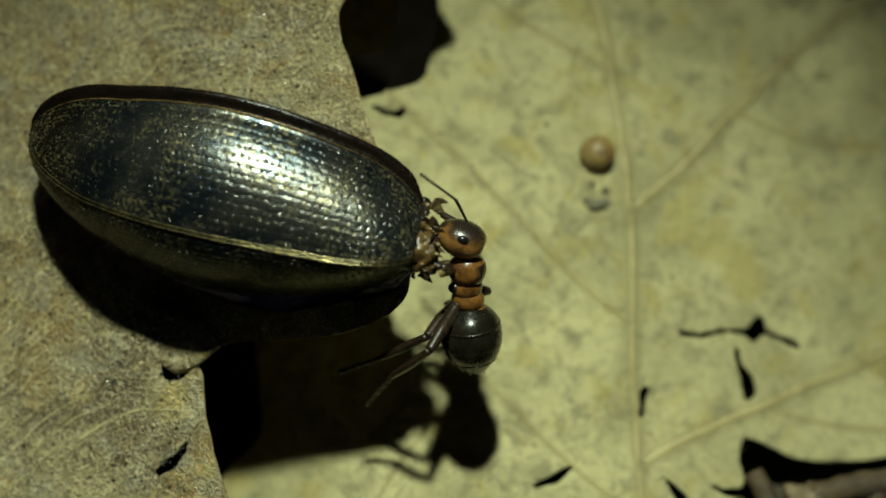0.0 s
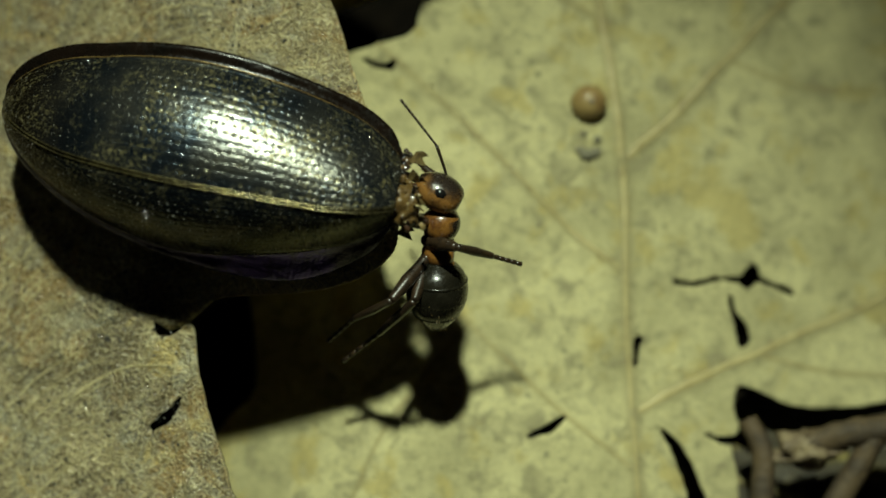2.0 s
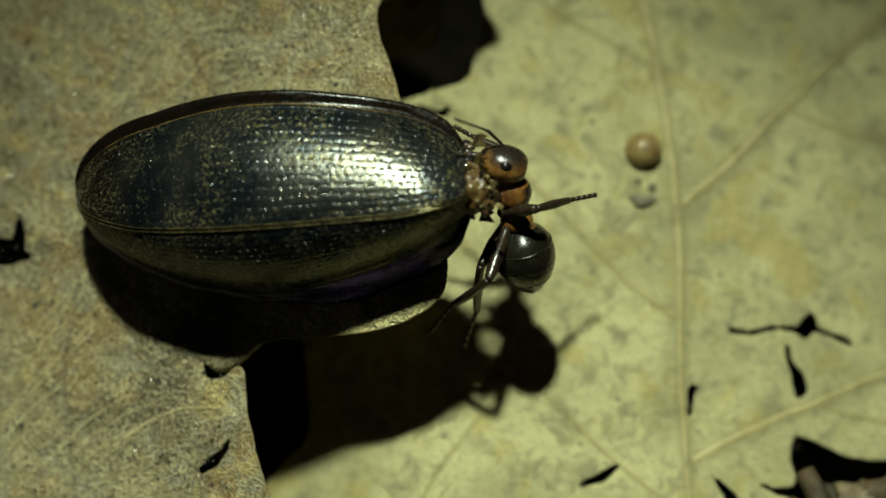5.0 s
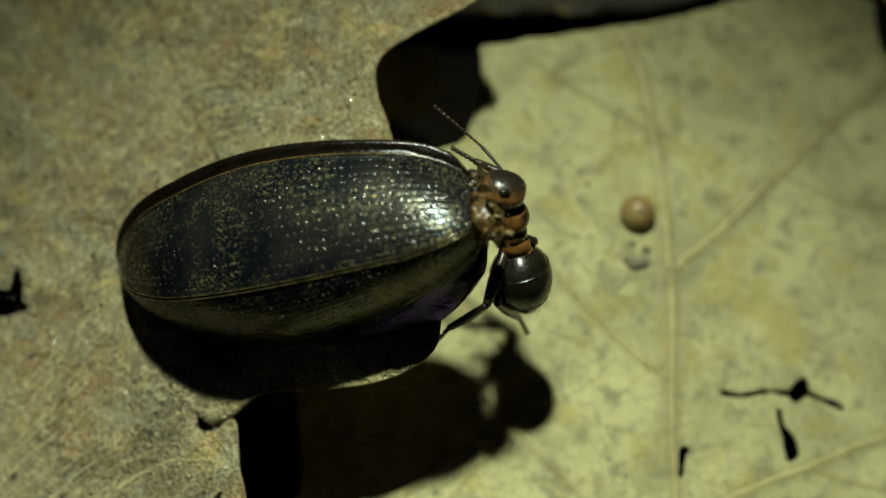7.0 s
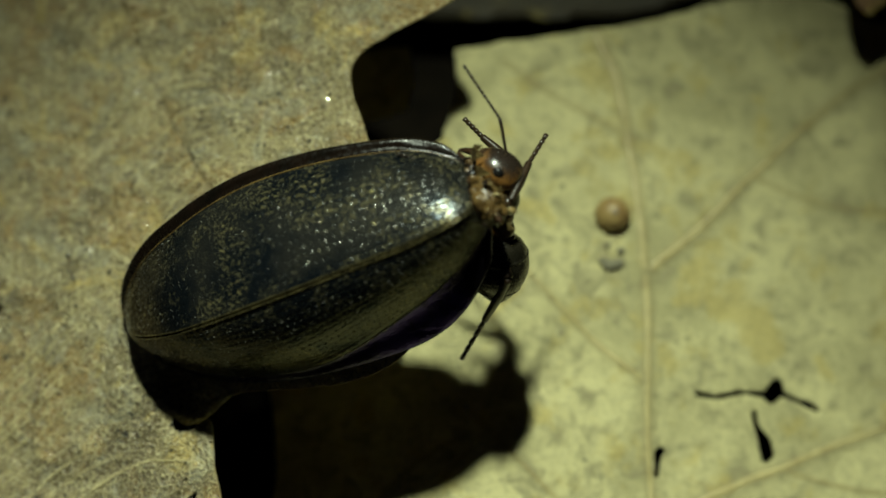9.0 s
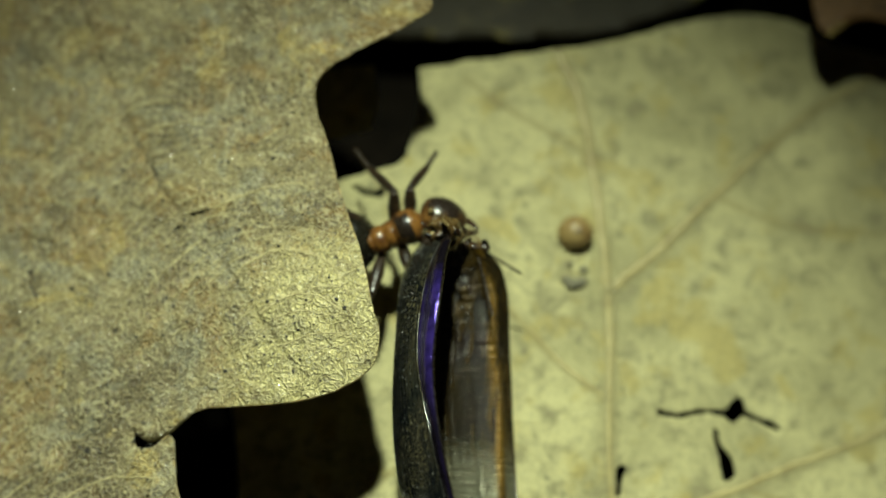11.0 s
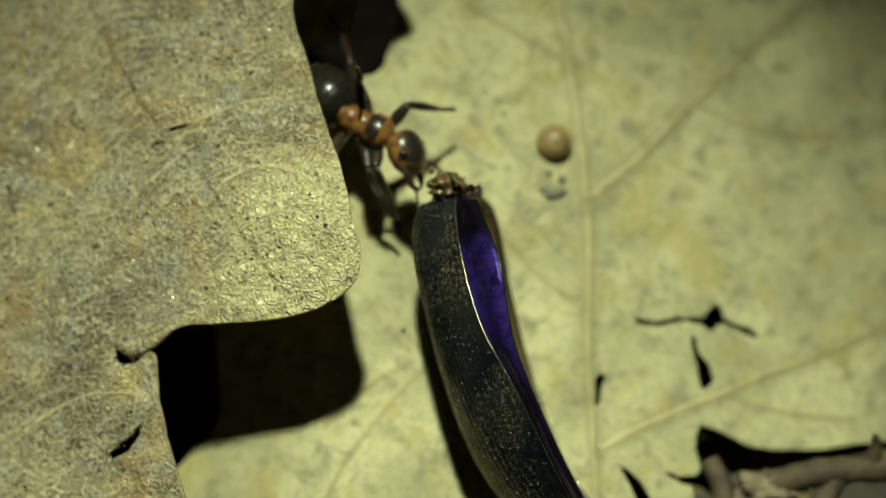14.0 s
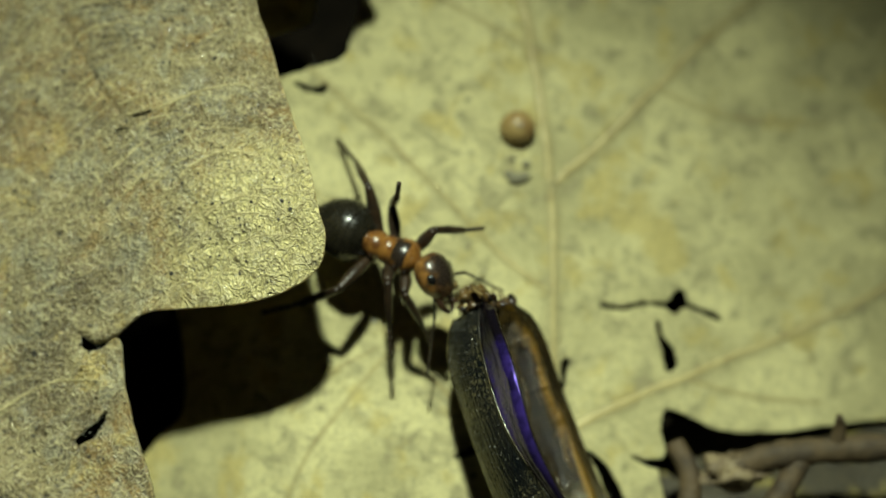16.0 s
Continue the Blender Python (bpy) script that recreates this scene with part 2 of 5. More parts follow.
UPPER = grey_leaf_material()
VEIN = plain_material("pale_leaf_vein", (0.62, 0.53, 0.28), 0.34, 0.0, (0.36, 0.29, 0.14), 2.6, 0.04)
RIB = plain_material("tan_leaf_rib", (0.50, 0.42, 0.19), 0.5, 0.0, (0.36, 0.29, 0.12), 0.8, 0.03)
EDGE = plain_material("hard_leaf_edge", (0.46, 0.34, 0.13), 0.4, 0.0, (0.20, 0.12, 0.04), 1.2, 0.03)
# half-metal for the added glints on leaf and wing cases, and for leaf dust
GLINT_GRIT = plain_material("glint_and_grit", (0.80, 0.80, 0.74), 0.22, 0.55, (0.5, 0.46, 0.36), 3.0)
SPECK = plain_material("black_speck", (0.020, 0.018, 0.014), 0.6, 0.0, (0.045, 0.04, 0.03), 4.0)
LOWER = leaf_material("pale_leaf", (0.70, 0.63, 0.315), (0.50, 0.45, 0.22), (0.30, 0.265, 0.14), (0.27, 0.22, 0.10), (0.10, 0.09, 0.06), 0.5, 0.45, 0.11, 0.50, (0.54, 0.42, 0.12), 0.75)
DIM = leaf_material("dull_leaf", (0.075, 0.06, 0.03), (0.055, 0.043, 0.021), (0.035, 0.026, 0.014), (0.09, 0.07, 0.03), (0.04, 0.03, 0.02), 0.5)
ORANGE = leaf_material("rusty_leaf", (0.30, 0.16, 0.05), (0.24, 0.12, 0.04), (0.14, 0.07, 0.03), (0.22, 0.11, 0.04), (0.04, 0.02, 0.01), 0.4)
SOIL = plain_material("soil", (0.012, 0.009, 0.006), 0.95, 0, (0.006, 0.005, 0.004), 0.6, 0.4, 0.0, 0.05)
CHITIN = elytron_material()
SUTURE = plain_material("suture_chitin", (0.19, 0.155, 0.065), 0.22, 0.7, (0.045, 0.038, 0.02), 2.0, 0.01)
MARGIN = plain_material("dark_margin", (0.010, 0.006, 0.004), 0.24, 0.0, (0.005, 0.004, 0.003), 0.8, 0.02, 0.0, 0.3)
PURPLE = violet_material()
LINING = lining_material()
CARINA = plain_material("shiny_edge", (0.50, 0.48, 0.42), 0.18, 0.85, (0.16, 0.125, 0.06), 1.5, 0.01)
AMBERLINE = plain_material("amber_line", (0.24, 0.155, 0.05), 0.25, 0.3, (0.10, 0.06, 0.02), 1.5, 0.01)
AMBER = plain_material("amber_rim", (0.05, 0.03, 0.008), 0.25, 0.1, (0.012, 0.008, 0.004), 1.2, 0.02, 0.4)
TISSUE = plain_material("dried_tissue", (0.27, 0.195, 0.075), 0.32, 0.0, (0.07, 0.042, 0.016), 2.5, 0.08, 0.3)
PALE = plain_material("pale_tissue", (0.50, 0.42, 0.22), 0.45, 0.0, (0.40, 0.31, 0.13), 3.0, 0.06, 0.1)
AMBERBIT = plain_material("amber_tissue", (0.13, 0.078, 0.024), 0.28, 0.0, (0.07, 0.04, 0.014), 2.5, 0.05, 0.4)
DARKBROWN = plain_material("dark_brown_chitin", (0.055, 0.026, 0.012), 0.25, 0.0, (0.02, 0.012, 0.008), 2.0, 0.01, 0.5)
RUST = ant_material("rust_red_chitin", (0.23, 0.102, 0.022), (0.10, 0.038, 0.011), 0.40, 0.6, (0.3, 0.85))
FACE = ant_material("ant_face", (0.25, 0.118, 0.030), (0.10, 0.045, 0.014), 0.05, 0.55, (-2, 2))
BLACK = plain_material("black_chitin", (0.009, 0.008, 0.005), 0.25, 0.0, (0.020, 0.017, 0.011), 1.2, 0.008, 0.15, 0.4)
EYE = plain_material("ant_eye", (0.012, 0.011, 0.010), 0.16, 0.0, (0.006, 0.006, 0.006), 10, 0.004, 0.6)
LEGC = plain_material("leg_chitin", (0.035, 0.020, 0.010), 0.32, 0.0, (0.016, 0.011, 0.007), 2.5, 0.01, 0.2)
SEED = plain_material("seed_skin", (0.34, 0.235, 0.085), 0.5, 0.0, (0.17, 0.09, 0.028), 1.0, 0.05, 0.2)
BARK = plain_material("twig_bark", (0.095, 0.062, 0.028), 0.7, 0.0, (0.045, 0.03, 0.016), 1.2, 0.15)
PITH = plain_material("pale_wood", (0.25, 0.19, 0.10), 0.6, 0.0, (0.14, 0.10, 0.06), 1.5, 0.12)
CRUMB = plain_material("grey_crumb", (0.26, 0.235, 0.15), 0.8, 0.0, (0.13, 0.12, 0.08), 2.0, 0.1)
DEW, dt, dp = nodes_of("dew")
dp.inputs["Base Color"].default_value = (0.95, 0.97, 1.0, 1)
dp.inputs["Roughness"].default_value = 0.03
dp.inputs["IOR"].default_value = 1.33
dp.inputs["Transmission Weight"].default_value = 1.0


# ---- mesh helpers (all in millimetres) ----
def lattice(ix, iy, seed):
    h = np.sin(ix * 127.1 + iy * 311.7 + seed * 74.7) * 43758.5453
    return h - np.floor(h)


def wave(x, y, scale, seed=0.0):
    """Smooth value noise in -1..1."""
    x, y = np.asarray(x, float) * scale, np.asarray(y, float) * scale
    ix, iy = np.floor(x), np.floor(y)
    fx, fy = x - ix, y - iy
    fx, fy = fx * fx * (3 - 2 * fx), fy * fy * (3 - 2 * fy)
    a, b = lattice(ix, iy, seed), lattice(ix + 1, iy, seed)
    c, d = lattice(ix, iy + 1, seed), lattice(ix + 1, iy + 1, seed)
    return 2 * ((a * (1 - fx) + b * fx) * (1 - fy) + (c * (1 - fx) + d * fx) * fy) - 1


def spline(points, steps=8, closed=False):
    """Catmull-Rom through points of any dimension."""
    p = np.array(points, float)
    n = len(p)
    out = []
    for i in range(n if closed else n - 1):
        if closed:
            a, b, c, d = (p[(i + k) % n] for k in (-1, 0, 1, 2))
        else:
            a, b, c, d = p[max(i - 1, 0)], p[i], p[i + 1], p[min(i + 2, n - 1)]
        for s in range(steps):
            u = s / steps
            out.append(0.5 * (2 * b + (c - a) * u + (2 * a - 5 * b + 4 * c - d) * u * u + (3 * b - a - 3 * c + d) * u ** 3))
    if not closed:
        out.append(p[-1])
    return np.array(out)


def mesh_of(name, verts, faces, material, smooth=True):
    me = bpy.data.meshes.new(name)
    me.from_pydata((np.array(verts, float) * MM).tolist(), [], [list(map(int, f)) for f in faces])
    me.materials.append(material)
    if smooth:
        me.shade_smooth()
    me.update()
    return me


def thing(name, label, category, group="", kind=""):
    return tagged(new(name), label, category, group, kind)


def part(name, me, parent, label=""):
    ob = new(name, me)
    ob.parent = parent
    return tagged(ob, label)


def store(me, name, values):
    a = me.attributes.new(name, "FLOAT", "POINT")
    a.data.foreach_set("value", np.asarray(values, np.float32))


def tube(path, radii, sides=8, cap=True):
    """Verts and faces of a round rod along path."""
    path, n = np.array(path, float), len(path)
    tang = np.gradient(path, axis=0)
    tang /= np.linalg.norm(tang, axis=1)[:, None] + 1e-12
    ref = np.array([0.31, 0.22, 0.93])
    verts, faces = [], []
    for i in range(n):
        a = np.cross(tang[i], ref)
        a /= np.linalg.norm(a)
        b = np.cross(tang[i], a)
        for k in range(sides):
            g = 2 * math.pi * k / sides
            verts.append(path[i] + radii[i] * (math.cos(g) * a + math.sin(g) * b))
    for i in range(n - 1):
        for k in range(sides):
            q = (k + 1) % sides
            faces.append((i * sides + k, i * sides + q, (i + 1) * sides + q, (i + 1) * sides + k))
    if cap:
        verts += [path[0], path[-1]]
        for k in range(sides):
            q = (k + 1) % sides
            faces += [(n * sides, q, k), (n * sides + 1, (n - 1) * sides + k, (n - 1) * sides + q)]
    return verts, faces


def join(*pieces):
    verts, faces = [], []
    for v, f in pieces:
        faces += [tuple(i + len(verts) for i in q) for q in f]
        verts += list(v)
    return verts, faces


def blob(center, radii, nu=20, nv=14, turn=None, lumps=0.0, seed=0.0, egg=0.0):
    """A rounded body; egg > 0 makes its +x end blunter; lumps roughen it."""
    verts, faces = [], []
    for j in range(nv + 1):
        th = math.pi * j / nv
        for i in range(nu):
            ph = 2 * math.pi * i / nu
            x, y, z = math.cos(th), math.sin(th) * math.cos(ph), math.sin(th) * math.sin(ph)
            w = 1 + egg * x
            if lumps:
                k = 1 + lumps * float(wave(3 * x + 5, 3 * y + 2 * z, 1.0, seed) + 0.5 * wave(7 * z + 3, 7 * y - 5 * x, 1.0, seed + 3))
            else:
                k = 1
            q = Vector((x * radii[0] * k, y * radii[1] * w * k, z * radii[2] * w * k))
            if turn:
                q = turn @ q
            verts.append(np.array(q) + np.array(center))
    for j in range(nv):
        for i in range(nu):
            a, b = j * nu + i, j * nu + (i + 1) % nu
            faces.append((a, a + nu, b + nu, b))
    return verts, faces


# ---- leaves: sheets cut from a grid along their outline ----
def inside(x, y, poly):
    """Signed distance to a closed outline, positive within."""
    best = np.full(x.shape, 1e9)
    odd = np.zeros(x.shape, bool)
    for (ax, ay), (bx, by) in zip(poly, np.roll(poly, -1, axis=0)):
        dx, dy = bx - ax, by - ay
        u = np.clip(((x - ax) * dx + (y - ay) * dy) / (dx * dx + dy * dy + 1e-12), 0, 1)
        best = np.minimum(best, (x - ax - u * dx) ** 2 + (y - ay - u * dy) ** 2)
        cross = ((ay > y) != (by > y)) & (x < (bx - ax) * (y - ay) / (by - ay + 1e-12) + ax)
        odd ^= cross
    return np.where(odd, 1, -1) * np.sqrt(best)


def stroke(x, y, path, widths):
    """Distance to a line of varying half width, negative within."""
    best = np.full(np.shape(x), 1e9)
    for (ax, ay), (bx, by), wa, wb in zip(path[:-1], path[1:], widths[:-1], widths[1:]):
        dx, dy = bx - ax, by - ay
        u = np.clip(((x - ax) * dx + (y - ay) * dy) / (dx * dx + dy * dy + 1e-12), 0, 1)
        best = np.minimum(best, np.sqrt((x - ax - u * dx) ** 2 + (y - ay - u * dy) ** 2) - (wa + (wb - wa) * u))
    return best


def sheet(name, outline, cuts, height, veins, material, step=0.2, ragged=0.06, thick=0.14, ribs=None, rim=False):
    """A leaf blade with its holes, relief and raised veins, as one mesh object."""
    poly = spline(outline, 6, True)
    x0, y0 = poly.min(0) - step
    x1, y1 = poly.max(0) + step
    gx, gy = np.arange(x0, x1 + step, step), np.arange(y0, y1 + step, step)
    X, Y = np.meshgrid(gx, gy)
    D = inside(X, Y, poly) + ragged * (wave(X, Y, 1.3, 3) + 0.6 * wave(X, Y, 3.1, 8))
    for path, widths in cuts:
        D = np.minimum(D, stroke(X, Y, np.array(path), widths) + 0.05 * wave(X, Y, 3.5, 5))
    ny, nx = X.shape
    index = -np.ones(X.shape, int)
    verts, faces, made = [], [], {}

    def corner(j, i):
        if index[j, i] < 0:
            index[j, i] = len(verts)
            verts.append((gx[i], gy[j]))
        return index[j, i]

    def cut(a, b):
        key = (a, b) if a < b else (b, a)
        if key not in made:
            da, db = D[key[0]], D[key[1]]
            u = min(max(da / (da - db), 0.02), 0.98)
            pa, pb = (gx[key[0][1]], gy[key[0][0]]), (gx[key[1][1]], gy[key[1][0]])
            made[key] = len(verts)
            verts.append((pa[0] + u * (pb[0] - pa[0]), pa[1] + u * (pb[1] - pa[1])))
        return made[key]

    S = D > 0
    full = S[:-1, :-1] & S[1:, :-1] & S[:-1, 1:] & S[1:, 1:]
    some = S[:-1, :-1] | S[1:, :-1] | S[:-1, 1:] | S[1:, 1:]
    for j, i in zip(*np.nonzero(some)):
        ring = [(j, i), (j, i + 1), (j + 1, i + 1), (j + 1, i)]
        if full[j, i]:
            faces.append([corner(*c) for c in ring])
            continue
        f = []
        for a, b in zip(ring, ring[1:] + ring[:1]):
            if S[a]:
                f.append(corner(*a))
            if S[a] != S[b]:
                f.append(cut(a, b))
        if len(f) > 2:
            faces.append(f)
    xy = np.array(verts)
    x, y = xy[:, 0], xy[:, 1]
    z = height(x, y)
    mask, sunken = np.zeros(len(x)), np.zeros(len(x))
    for path, width, rise in veins:
        p = spline(path, 5)
        w = np.linspace(width, width * 0.35, len(p))
        near = (x > p[:, 0].min() - 1) & (x < p[:, 0].max() + 1) & (y > p[:, 1].min() - 1) & (y < p[:, 1].max() + 1)
        d = np.full(len(x), 9.0)
        d[near] = stroke(x[near], y[near], p + 0.06 * np.stack([wave(p[:, 0], p[:, 1], 0.8, 2), wave(p[:, 0], p[:, 1], 0.8, 9)], 1), w * 0)
        k = np.exp(-(d / width) ** 2)
        z = z + rise * (k if rise < 0 else 0.4 * k)
        if rise < 0:
            sunken = np.maximum(sunken, k)
        else:
            mask = np.maximum(mask, k)
    me = mesh_of(name, np.stack([x, y, z], 1), faces, material)
    store(me, "vein", mask)
    store(me, "rib", sunken)
    ob = new(name, me)
    s = ob.modifiers.new("thickness", "SOLIDIFY")
    s.thickness, s.offset = thick * MM, -1
    for path, width, rise in veins:
        if rise > 0 and ribs:
            q = spline(path, 6)
            keep = inside(q[:, 0], q[:, 1], poly) > 0.12
            path = q[keep][::3]
            if len(path) < 4:
                continue
            rib(ob, path, width, rise, height, ribs)
    if rim:
        area = np.sum(poly[:, 0] * np.roll(poly[:, 1], -1) - poly[:, 1] * np.roll(poly[:, 0], -1))
        t = np.roll(poly, -1, 0) - np.roll(poly, 1, 0)
        out = np.stack([t[:, 1], -t[:, 0]], 1) / (np.linalg.norm(t, axis=1)[:, None] + 1e-9) * np.sign(area)
        q = poly + out * (ragged * (wave(poly[:, 0], poly[:, 1], 1.3, 3) + 0.6 * wave(poly[:, 0], poly[:, 1], 3.1, 8)) - 0.03)[:, None]
        q = np.vstack([q, q[:1]])
        line = np.column_stack([q, height(q[:, 0], q[:, 1]) - 0.05])
        part("edge", mesh_of("edge", *tube(line, np.full(len(line), 0.05), 6, False), EDGE), ob, "thin pale hardened leaf edge")
    return ob


def rib(leaf, path, width, rise, height, material):
    """One raised vein lying along the blade."""
    p = spline(path, 6)
    p = p + 0.06 * np.stack([wave(p[:, 0], p[:, 1], 0.8, 2), wave(p[:, 0], p[:, 1], 0.8, 9)], 1)
    if width < 0.1:
        p = p + 0.05 * np.stack([wave(p[:, 0], p[:, 1], 2.2, 12), wave(p[:, 0], p[:, 1], 2.2, 19)], 1)
    t = np.gradient(p, axis=0)
    n = np.stack([-t[:, 1], t[:, 0]], 1) / (np.linalg.norm(t, axis=1)[:, None] + 1e-9)
    w = np.linspace(width, width * 0.4, len(p)) * (1 + 0.25 * wave(p[:, 0], p[:, 1], 2.5, 7))
    verts, faces = [], []
    for k, (a, h) in enumerate(((-1.0, -0.4), (-0.6, 0.45), (0.0, 0.8), (0.6, 0.45), (1.0, -0.4))):
        q = p + n * (a * w * 0.62)[:, None]
        verts.append(np.column_stack([q, height(q[:, 0], q[:, 1]) + 0.4 * rise + h * 0.5 * np.minimum(w, 0.09)]))
    m = len(p)
    faces = [(k * m + i, k * m + i + 1, (k + 1) * m + i + 1, (k + 1) * m + i) for k in range(4) for i in range(m - 1)]
    part("vein", mesh_of("vein", np.vstack(verts), [f[::-1] for f in faces], material), leaf)


def soft(x, k=0.6):
    return np.logaddexp(0, np.asarray(x) / k) * k


def upper_height(x, y):
    z = 5.9 - 0.30 * soft(-x - 3, 1.5) - 0.12 * soft(-(y + 1.2)) + 1.3 * np.exp(-((x + 1.2) ** 2 + (y + 2.3) ** 2) / 16)
    z = 0.6 + soft(z - 0.6)
    return z + 0.16 * wave(x, y, 0.35, 1) + 0.09 * wave(x, y, 0.9, 4) + 0.045 * wave(x, y, 2.6, 6)


def fall(x, y):
    """The pale leaf sinks away towards +x and +y."""
    return -0.10 * soft(np.asarray(x) - 2) - 0.10 * soft(np.asarray(x) - 9) - 0.06 * soft(np.asarray(y) - 4) - 0.6 * soft(-np.asarray(x) - 1.8)


def sunk(points):
    """Outline points moved along with that fall."""
    return [(p[0], p[1] - 0.23 * float(fall(*p))) for p in points]


def lower_height(x, y):
    return fall(x, y) + 0.22 * wave(x, y, 0.16, 21) + 0.12 * wave(x, y, 0.45, 12) + 0.03 * wave(x, y, 1.6, 16) - 0.05


def build_ground():
    n, size = 60, 1500.0
    s = np.sign(np.linspace(-1, 1, n)) * np.abs(np.linspace(-1, 1, n)) ** 3 * size
    X, Y = np.meshgrid(s, s)
    near = np.exp(-(X ** 2 + Y ** 2) / 120 ** 2)
    Z = -7 + 0.8 * wave(X, Y, 0.2, 2) * near
    faces = [(j * n + i, j * n + i + 1, (j + 1) * n + i + 1, (j + 1) * n + i) for j in range(n - 1) for i in range(n - 1)]
    me = mesh_of("ground", np.stack([X.ravel(), Y.ravel(), Z.ravel()], 1), faces, SOIL)
    tagged(new("ground", me), "dark forest soil under dry leaves", "ground", kind="structure")


def upper_veins():
    """Sunken side ribs, and the fine ladder of pale cross veins that arch away from them."""
    rng = random.Random(21)
    ribs = [[(-14.32, 14.47), (-12.06, 8.87), (-10.20, 5.03), (-8.97, 3.02), (-6.58, 0.00), (-4.93, -2.43), (-3.35, -4.74)],
            [(-15.42, -1.76), (-15.75, -4.12), (-16.11, -7.21), (-15.55, -11.57), (-15.38, -17.57)]]
    out = [(ribs[0], 0.10, -0.10), (ribs[1], 0.10, -0.09)]
    for rib, gap, ways in ((ribs[0], 0.55, ((1.0, 0.05, -0.14), (-0.75, -0.62, 0.08))), (ribs[1], 0.6, ((0.80, 0.58, -0.06), (-0.76, -0.66, 0.05)))):
        p = spline(rib, 12)
        run = np.concatenate([[0], np.cumsum(np.linalg.norm(np.diff(p, axis=0), axis=1))])
        for dx, dy, bow in ways:
            s = 0.6 + rng.random()
            while s < run[-1] - 0.8:
                a = np.array([np.interp(s, run, p[:, 0]), np.interp(s, run, p[:, 1])])
                d = np.array([dx + rng.uniform(-0.05, 0.05), dy + 0.12 * (dx == 1.0) + rng.uniform(-0.05, 0.05)])
                n, length = np.array([-d[1], d[0]]), rng.uniform(2.2, 4.4)
                q = [a + length * (k * d + (0.08 * math.sin(math.pi * k) * (1 if dx > 0 else -0.3) + bow * k * k * 0.5) * n) for k in (0.04, 0.3, 0.65, 1)]
                out.append((q, rng.uniform(0.055, 0.075) if rng.random() < 0.35 else rng.uniform(0.028, 0.042), rng.uniform(0.02, 0.05)))
                if rng.random() < 0.5:
                    k = rng.uniform(0.3, 0.7)
                    e = a + length * (k * d + (0.08 * math.sin(math.pi * k) * (1 if dx > 0 else -0.3) + bow * k * k * 0.5) * n)
                    f = n * rng.choice((-1, 1)) * rng.uniform(0.4, 0.9)
                    out.append(([e, e + 0.5 * f + 0.15 * d, e + f + 0.4 * d], 0.04, 0.015))
                s += gap * rng.uniform(0.8, 1.35)
    # strong pale arches of the lobe
    for q in ([(-7.18, 2.51), (-5.21, 3.23), (-3.87, 3.37), (-3.11, 3.11)], [(-6.13, -0.34), (-4.84, 0.40), (-3.50, 0.42), (-2.28, -0.23), (-1.61, -1.37)],
              [(-5.03, -2.08), (-4.05, -1.49), (-2.69, -1.52), (-1.72, -2.33)], [(-13.46, -9.33), (-11.23, -8.23), (-8.68, -8.39)], [(-16.49, -8.11), (-14.01, -6.12)], [(-16.08, -10.28), (-13.92, -8.36)]):
        out.append((q, 0.085, 0.08))
    return out


